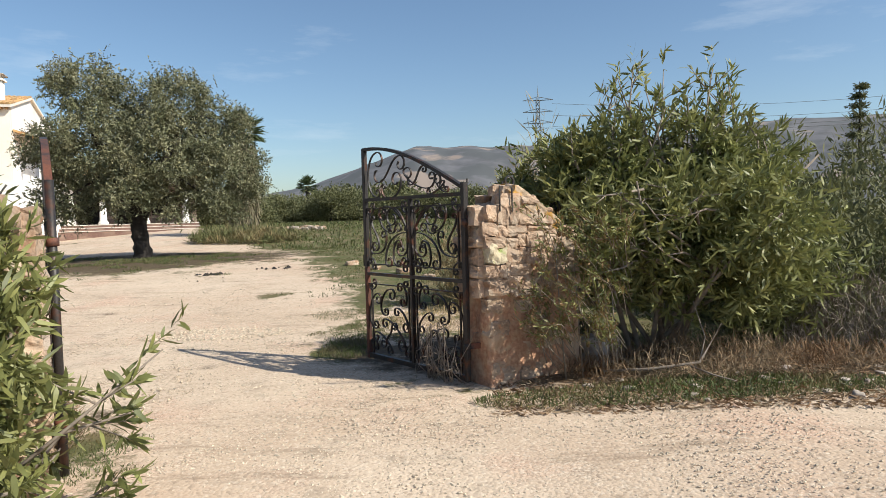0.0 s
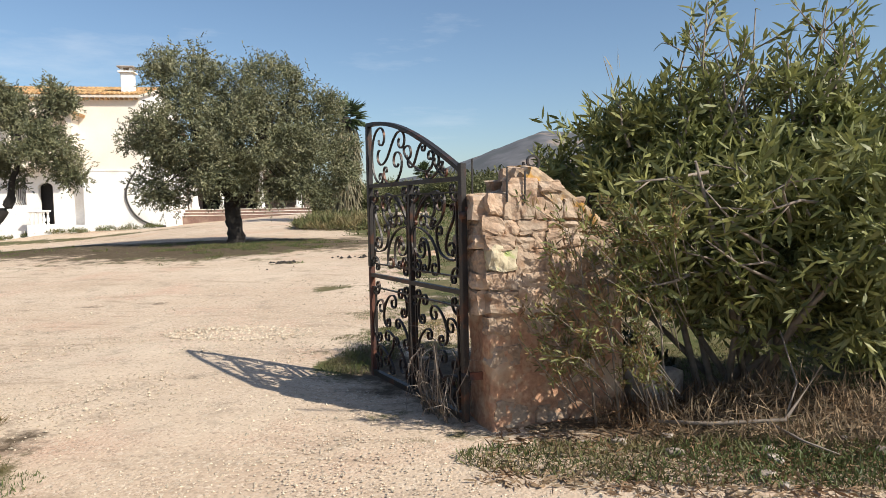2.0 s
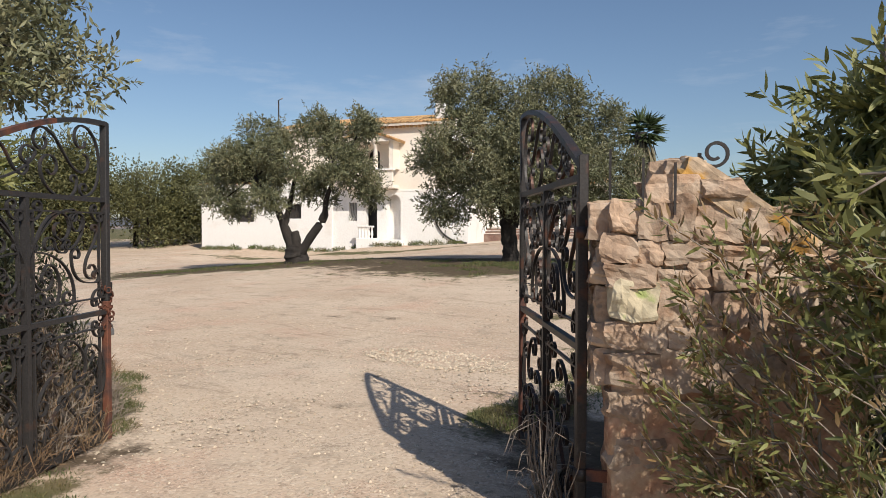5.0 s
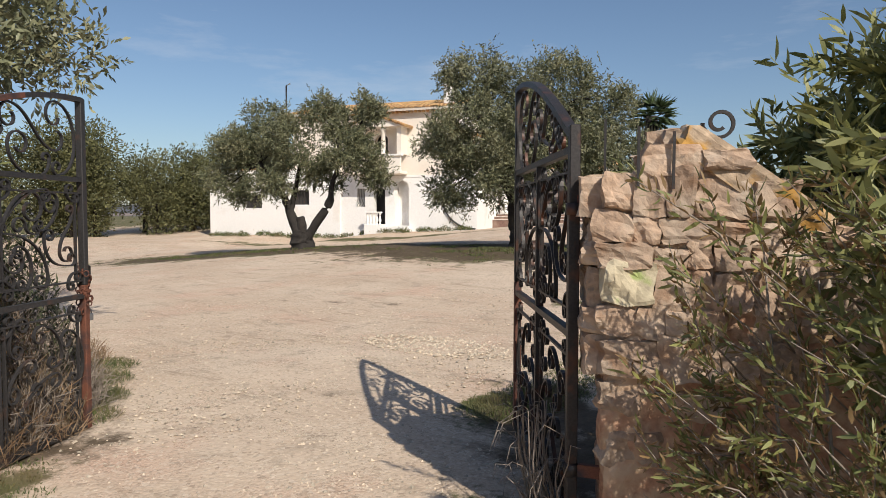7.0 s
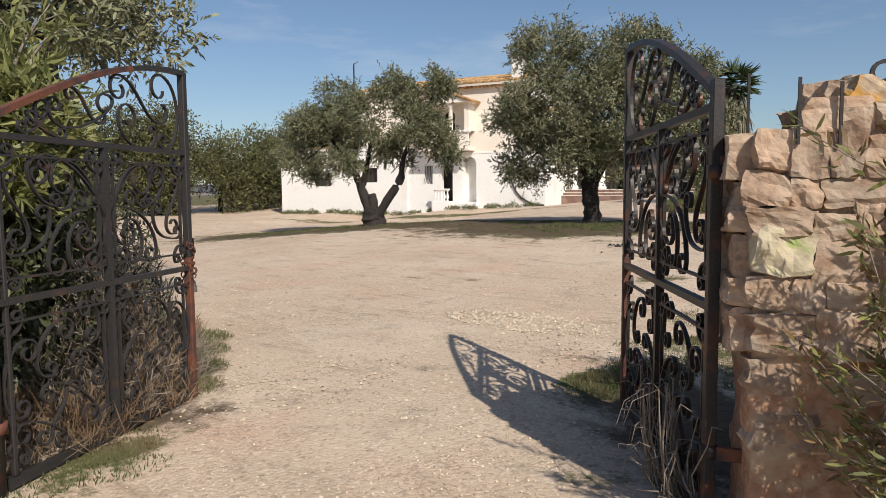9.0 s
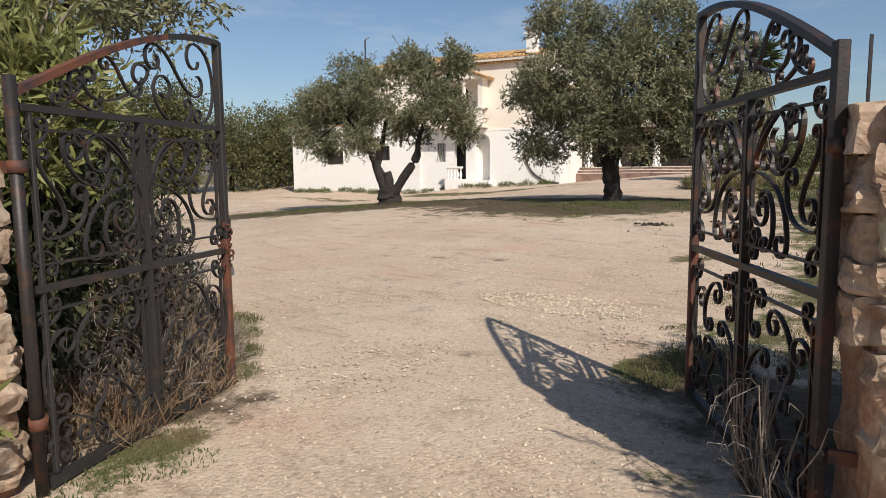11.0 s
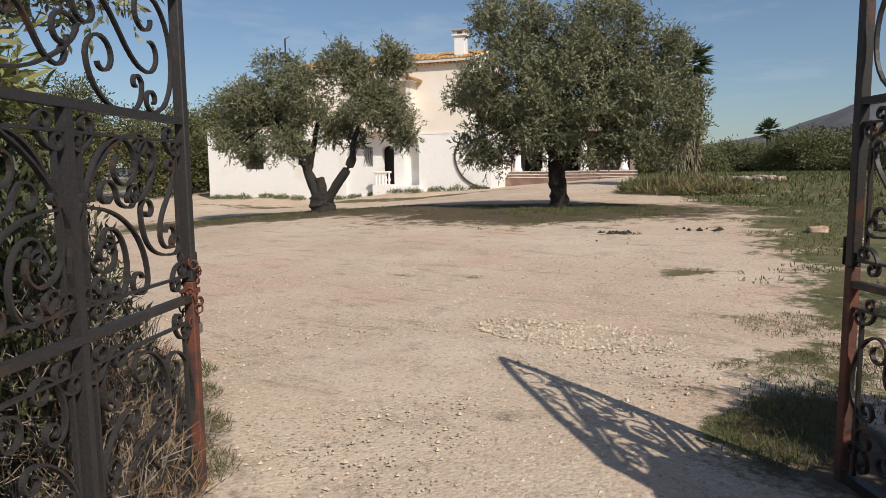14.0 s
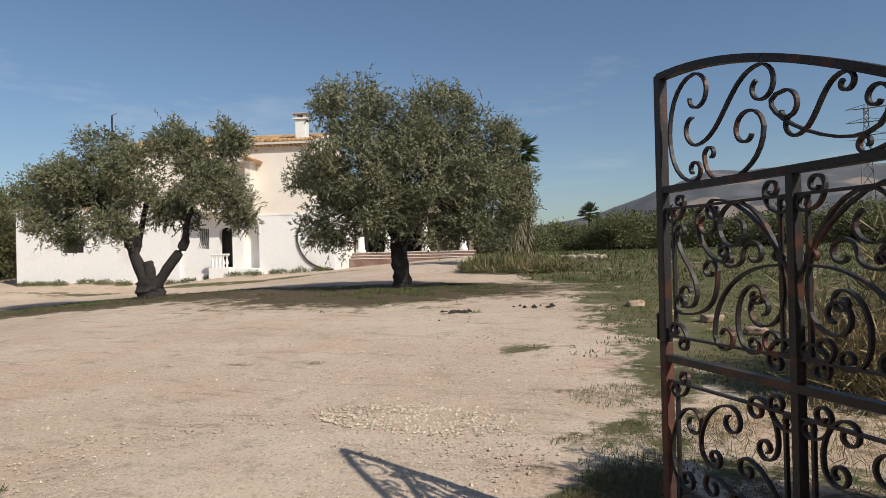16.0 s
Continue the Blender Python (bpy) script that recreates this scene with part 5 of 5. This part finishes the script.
# ---- scrub ----
def scrub(name, x, y, rx, ry, h, count, mat, rng, length, width, label, category="brush"):
    q, w = np.sqrt(rng.uniform(0, 1, count)), rng.uniform(0, 2 * math.pi, count)
    u, v = q * np.cos(w), q * np.sin(w)
    px, py = x + u * rx, y + v * ry
    k = np.clip(1 - (u * u + v * v) * 0.75, 0.05, 1) * (0.6 + 0.8 * np.array([noise.noise((a * 1.7, c * 1.7, 9.0)) + 0.5 for a, c in zip(px, py)]))
    pz = ground_z(px, py) + rng.uniform(0, 1, count) ** 1.3 * h * k
    d = rng.normal(size=(count, 3)) * 0.55 + np.array([0, 0, 0.75])
    ob = leaf_mesh(name, np.stack([px, py, pz], 1), d, length, width, mat, rng, None, 4)
    return tagged(ob, label, category, kind="stuff")


def build_scrub():
    rng = np.random.default_rng(12)
    scrub("dry_brush", -3.45, 4.5, 0.65, 0.7, 0.3, 3600, DRY, rng, 0.16, 0.006, "dry greyish brush behind the gate leaf")
    scrub("green_brush", -3.5, 4.4, 0.6, 0.65, 1.75, 16000, SHADE_LEAF, rng, 0.09, 0.022, "dark shrub close behind the rusty leaf", "shrub")
    scrub("green_brush", -4.5, 4.45, 1.1, 0.95, 2.7, 30000, SHADE_LEAF, rng, 0.10, 0.026, "dark green shrubs behind the gate leaf", "shrub")
    scrub("twiggy_brush", -3.1, 4.7, 0.4, 0.5, 0.85, 4200, TWIG, rng, 0.17, 0.005, "grey tangle of dead stems close behind the leaf")
    scrub("dry_brush", -3.1, 4.85, 0.4, 0.5, 0.6, 2600, DRY, rng, 0.14, 0.006, "dry leaves and stalks caught behind the leaf")
    scrub("dry_brush", -2.75, 4.3, 0.35, 0.55, 0.3, 1800, DRY, rng, 0.18, 0.005, "pale dry straw round the foot of the leaf")
    scrub("twiggy_brush", -3.75, 5.25, 0.5, 0.5, 0.95, 5000, TWIG, rng, 0.16, 0.006, "grey tangle of dry twigs behind the leaf")
    scrub("green_brush", -3.95, 5.2, 0.55, 0.5, 1.25, 6500, SHADE_LEAF, rng, 0.08, 0.018, "dark low shrub beyond the rusty leaf", "shrub")
    for x, y in ((-3.25, 5.5), (-3.75, 5.8), (-4.3, 6.1), (-4.85, 6.4)):
        scrub("grass_clump", x - 0.08, y - 0.04, 0.3, 0.22, 0.03, 900, GRASS, rng, 0.06, 0.005, "dark weedy grass along the brush behind the leaf", "grass")
        scrub("twiggy_brush", x - 0.45, y - 0.2, 0.33, 0.28, 0.28, 1000, DRY, rng, 0.12, 0.005, "dry stalks along the brush behind the leaf")
    for x, y in ((-1.1, 8.2), (-1.15, 8.9), (-1.6, 10.2), (-0.85, 9.4)):
        scrub("grass_clump", x, y, 0.42, 0.5, 0.02, 700, GRASS, rng, 0.05, 0.005, "clump of weedy grass beside the drive", "grass")
    for k in range(15):
        x, y = (HOUSE @ Vector((-17.5 + k * 1.2, -0.4 - 0.25 * (k % 3), 0)))[:2]
        scrub("weeds", x, y, 0.6, 0.35, 0.22, 260, GRASS, rng, 0.2, 0.03, "straggling weeds at the foot of the house wall", "weeds")
    scrub("grass_clump", -1.1, 7.75, 0.32, 0.7, 0.03, 2200, GRASS, rng, 0.07, 0.004, "grass growing round the end of the leaf", "grass")
    scrub("dry_brush", 0.3, 9.4, 1.2, 1.2, 0.12, 2600, STRAW, rng, 0.12, 0.006, "sparse pale straw in the field behind the leaf", "grass")
    # added dark foliage, standing in for the oleander's shadow behind the pier
    scrub("bramble", 1.0, 7.2, 0.7, 0.6, 0.6, 6000, SHADE_LEAF, rng, 0.07, 0.02, "dark low foliage added to deepen the shade behind the pier", "bramble")
    scrub("weeds", 1.9, 5.4, 1.7, 0.35, 0.04, 6000, GRASS, rng, 0.05, 0.008, "low green weeds along the verge", "weeds")
    scrub("dry_brush", 2.5, 6.05, 1.5, 0.5, 0.27, 3200, DRY, rng, 0.14, 0.007, "reddish dry weeds under the bush")
    scrub("cane_thicket", 5.6, 9.0, 2.6, 1.6, 2.25, 26000, FIELD, rng, 0.16, 0.026, "tangle of green shrubs and brambles beside the road", "thicket")
    scrub("dry_brush", 4.6, 6.75, 1.3, 0.5, 1.0, 7000, TWIG, rng, 0.2, 0.006, "grey-brown tangle of dead bramble stems")
    scrub("bramble", 4.6, 7.4, 1.6, 0.9, 1.5, 9000, FIELD, rng, 0.10, 0.03, "dark bramble beside the oleander", "bramble")
    scrub("cane_thicket", 2.4, 10.8, 2.6, 1.0, 2.5, 12000, STRAW, rng, 0.34, 0.018, "pale dry cane thicket behind the bush", "thicket")
    scrub("green_brush", -2.75, 2.9, 0.8, 0.8, 0.9, 5000, CANE, rng, 0.12, 0.012, "mixed dry and green weeds by the roadside", "weeds")
    scrub("dry_stalks", -8.6, 28.2, 2.4, 1.2, 0.5, 5000, CANE, rng, 0.4, 0.03, "tall dry grass beyond the big tree", "grass")


def tufts(name, n, xs, ys, cut, length, width, mat, rng, label, lift=0.0):
    """Blades of grass wherever the land is grown over."""
    x, y = rng.uniform(*xs, n), rng.uniform(*ys, n)
    patch = np.array([noise.noise((a * 1.1, b * 1.1, 2.0)) + 0.6 * noise.noise((a * 3.7, b * 3.7, 5.0)) for a, b in zip(x, y)])
    keep = turf_of(x, y) + 0.55 * patch > cut
    x, y = x[keep], y[keep]
    d = rng.normal(size=(len(x), 3)) * 0.5 + np.array([0, 0, 0.8])
    return tagged(leaf_mesh(name, np.stack([x, y, ground_z(x, y) - 0.01], 1), d, length, width, mat, rng, None, 4), label, "grass", kind="stuff")


def stones(name, n, x, y, r, size, mat, rng, label, aspect=1.0):
    """Loose stones strewn on the ground, joined."""
    base = np.array([(1, 0, 0), (-1, 0, 0), (0, 1, 0), (0, -1, 0), (0, 0, 0.7), (0, 0, -0.5)])
    tri = np.array(((0, 2, 4), (2, 1, 4), (1, 3, 4), (3, 0, 4), (2, 0, 5), (1, 2, 5), (3, 1, 5), (0, 3, 5)))
    q, w = np.sqrt(rng.uniform(0, 1, n)), rng.uniform(0, 2 * math.pi, n)
    px, py = x + q * np.cos(w) * r, y + q * np.sin(w) * r * aspect
    if mat is PEBBLE:
        bare = np.maximum(turf_of(px, py), soil_shade_of(px, py)) < 0.35
        px, py, w = px[bare], py[bare], w[bare]
    n = len(px)
    sz = size * rng.uniform(0.35, 1.0, n) ** 1.5
    v = base[None] * rng.uniform(0.6, 1.25, (n, 6, 1)) * sz[:, None, None]
    c, sn = np.cos(w * 7)[:, None], np.sin(w * 7)[:, None]
    v = np.stack([v[..., 0] * c - v[..., 1] * sn + px[:, None], v[..., 0] * sn + v[..., 1] * c + py[:, None], v[..., 2] + (ground_z(px, py) + sz * 0.15)[:, None]], -1)
    verts = v.reshape(-1, 3).tolist()
    faces = (np.arange(n)[:, None, None] * 6 + tri[None]).reshape(-1, 3).tolist()
    return tagged(mesh_object(name, verts, faces, mat), label, "gravel", kind="stuff")


def boulder(x, y, dx, dy, dz, rng, mat, label, sink=0.12):
    o = part("rock", rough_block(dx, dy, dz, rng, 0.18, 3), mat, None)
    for p in o.data.polygons:
        p.use_smooth = True
    o.matrix_basis = pose(x, y, gz(x, y) + dz * (0.5 - sink), 0, 0, float(rng.uniform(0, 180)))
    return tagged(o, label, "rock", "loose rocks")


def build_small():
    rng = np.random.default_rng(77)
    tufts("grass", 170000, (-4.0, 4.8), (2.0, 10.0), 0.66, 0.04, 0.006, GRASS, rng, "short weedy grass about the gate")
    tufts("grass", 90000, (-9.0, 9.0), (9.0, 26.0), 0.72, 0.065, 0.012, GRASS, rng, "patchy short field grass")
    tufts("grass", 110000, (-23.0, -4.0), (13.0, 25.0), 0.88, 0.08, 0.014, GRASS, rng, "weedy grass in the beds under the olives")
    tufts("grass", 60000, (-16.0, 20.0), (24.0, 52.0), 0.70, 0.2, 0.035, GRASS, rng, "rough grass in the far field")
    stones("gravel", 1000, -3.07, 8.95, 1.0, 0.026, PEBBLE, rng, "spill of coarse pale gravel", 0.45)
    stones("gravel", 16000, -1.4, 6.4, 4.2, 0.013, PEBBLE, rng, "loose pebbles on the drive")
    stones("gravel", 14000, 0.8, 3.6, 2.6, 0.011, PEBBLE, rng, "loose pebbles on the road")
    stones("gravel", 3800, -3.8, 9.0, 4.4, 0.021, PEBBLE, rng, "scattered small stones in the yard")
    stones("dung", 16, -5.5, 15.3, 0.32, 0.10, BARK, rng, "dark dry clods heaped on the gravel", 0.5)
    stones("dung", 12, -5.0, 14.7, 0.9, 0.04, BARK, rng, "dark dry clods scattered on the gravel", 0.5)
    stones("dung", 14, -4.3, 16.2, 0.5, 0.08, BARK, rng, "dark clods on the gravel below the big olive", 0.4)
    boulder(1.45, 6.5, 0.34, 0.28, 0.3, rng, ROCK, "rounded grey boulder in the shade of the bush")
    for i in range(34):
        x, y = rng.uniform(0.7, 4.2), rng.uniform(5.05, 5.95)
        k = rng.uniform(0.02, 0.065)
        boulder(x, y, k * 1.5, k, k * 0.7, rng, ROCK, "small broken stone lying on the verge", 0.25)
    n = 9000
    x, y = rng.uniform(0.4, 5.0, n), rng.uniform(5.0, 6.6, n) - 0.0
    d = rng.normal(size=(n, 3)) * np.array([1, 1, 0.22])
    tagged(leaf_mesh("leaf_litter", np.stack([x, y - 0.12 * x + 0.1, ground_z(x, y) + 0.012], 1), d, 0.075, 0.014, DRY, rng, None, 4), "brown fallen leaves and twigs on the verge", "litter", kind="stuff")
    for i in range(46):
        x, y = rng.uniform(-9.2, -6.3), rng.uniform(32.6, 34.0)
        k = rng.uniform(0.08, 0.28)
        boulder(x, y, k * 1.4, k, k * 0.8, rng, STONE if i % 3 else ROCK, "broken stone in the rubble heap by the field")
    for x, y, k in ((-2.4, 16.5, 0.2), (-1.0, 14.9, 0.2), (-1.7, 15.6, 0.13), (-0.4, 13.9, 0.18), (0.4, 14.6, 0.22)):
        boulder(x, y, k * 1.5, k, k * 0.6, rng, STONE, "flat pale stone lying in the field grass")
    for i in range(9):
        o = part("litter", rough_block(0.10, 0.07, 0.05, rng, 0.3, 2), WHITE, None)
        x, y = rng.uniform(-3.5, -2.9), rng.uniform(4.35, 4.95)
        o.matrix_basis = pose(x, y, gz(x, y) + 0.02, 0, 0, float(rng.uniform(0, 180)))
        tagged(o, "crumpled white scrap of litter in the brush", "litter", "litter behind the leaf")
    # bare vine stems at the foot of the black leaf
    t = thing("dry_vine", pose(*HINGE_R, 0.0, 0, 0, 131.4), "bare grey vine stems climbing the gate's foot", "vine")
    for i in range(46):
        a = Vector((rng.uniform(0.03, 0.5), rng.uniform(-0.02, 0.1), 0.02))
        b = a + Vector((rng.uniform(-0.16, 0.16), rng.uniform(0.0, 0.12), rng.uniform(0.1, 0.55)))
        c = b + Vector((rng.uniform(-0.2, 0.2), rng.uniform(-0.04, 0.16), rng.uniform(-0.2, 0.12)))
        part("stem", tube(bmesh.new(), [a, a.lerp(b, 0.5) + Vector((rng.uniform(-0.05, 0.05), 0.03, 0.03)), b, b.lerp(c, 0.6) + Vector((0, 0.02, 0.04)), c], [0.004, 0.0035, 0.003, 0.002, 0.001], 5), TWIG, t)
    t = thing("fallen_branch", pose(1.9, 5.75, 0.1), "fallen grey forked branch on the verge", "branch")
    for pts, r in (([(-0.55, 0.1, 0.03), (-0.2, 0.0, 0.06), (0.2, -0.05, 0.12), (0.42, 0.05, 0.42)], [0.012, 0.014, 0.012, 0.006]), ([(0.1, -0.04, 0.1), (0.25, -0.2, 0.05), (0.4, -0.3, 0.02)], [0.01, 0.008, 0.004]), ([(0.2, -0.05, 0.12), (0.3, 0.1, 0.3), (0.22, 0.15, 0.6)], [0.009, 0.007, 0.004])):
        part("limb", tube(bmesh.new(), pts, r, 6), TWIG, t)


build_scrub()
build_small()
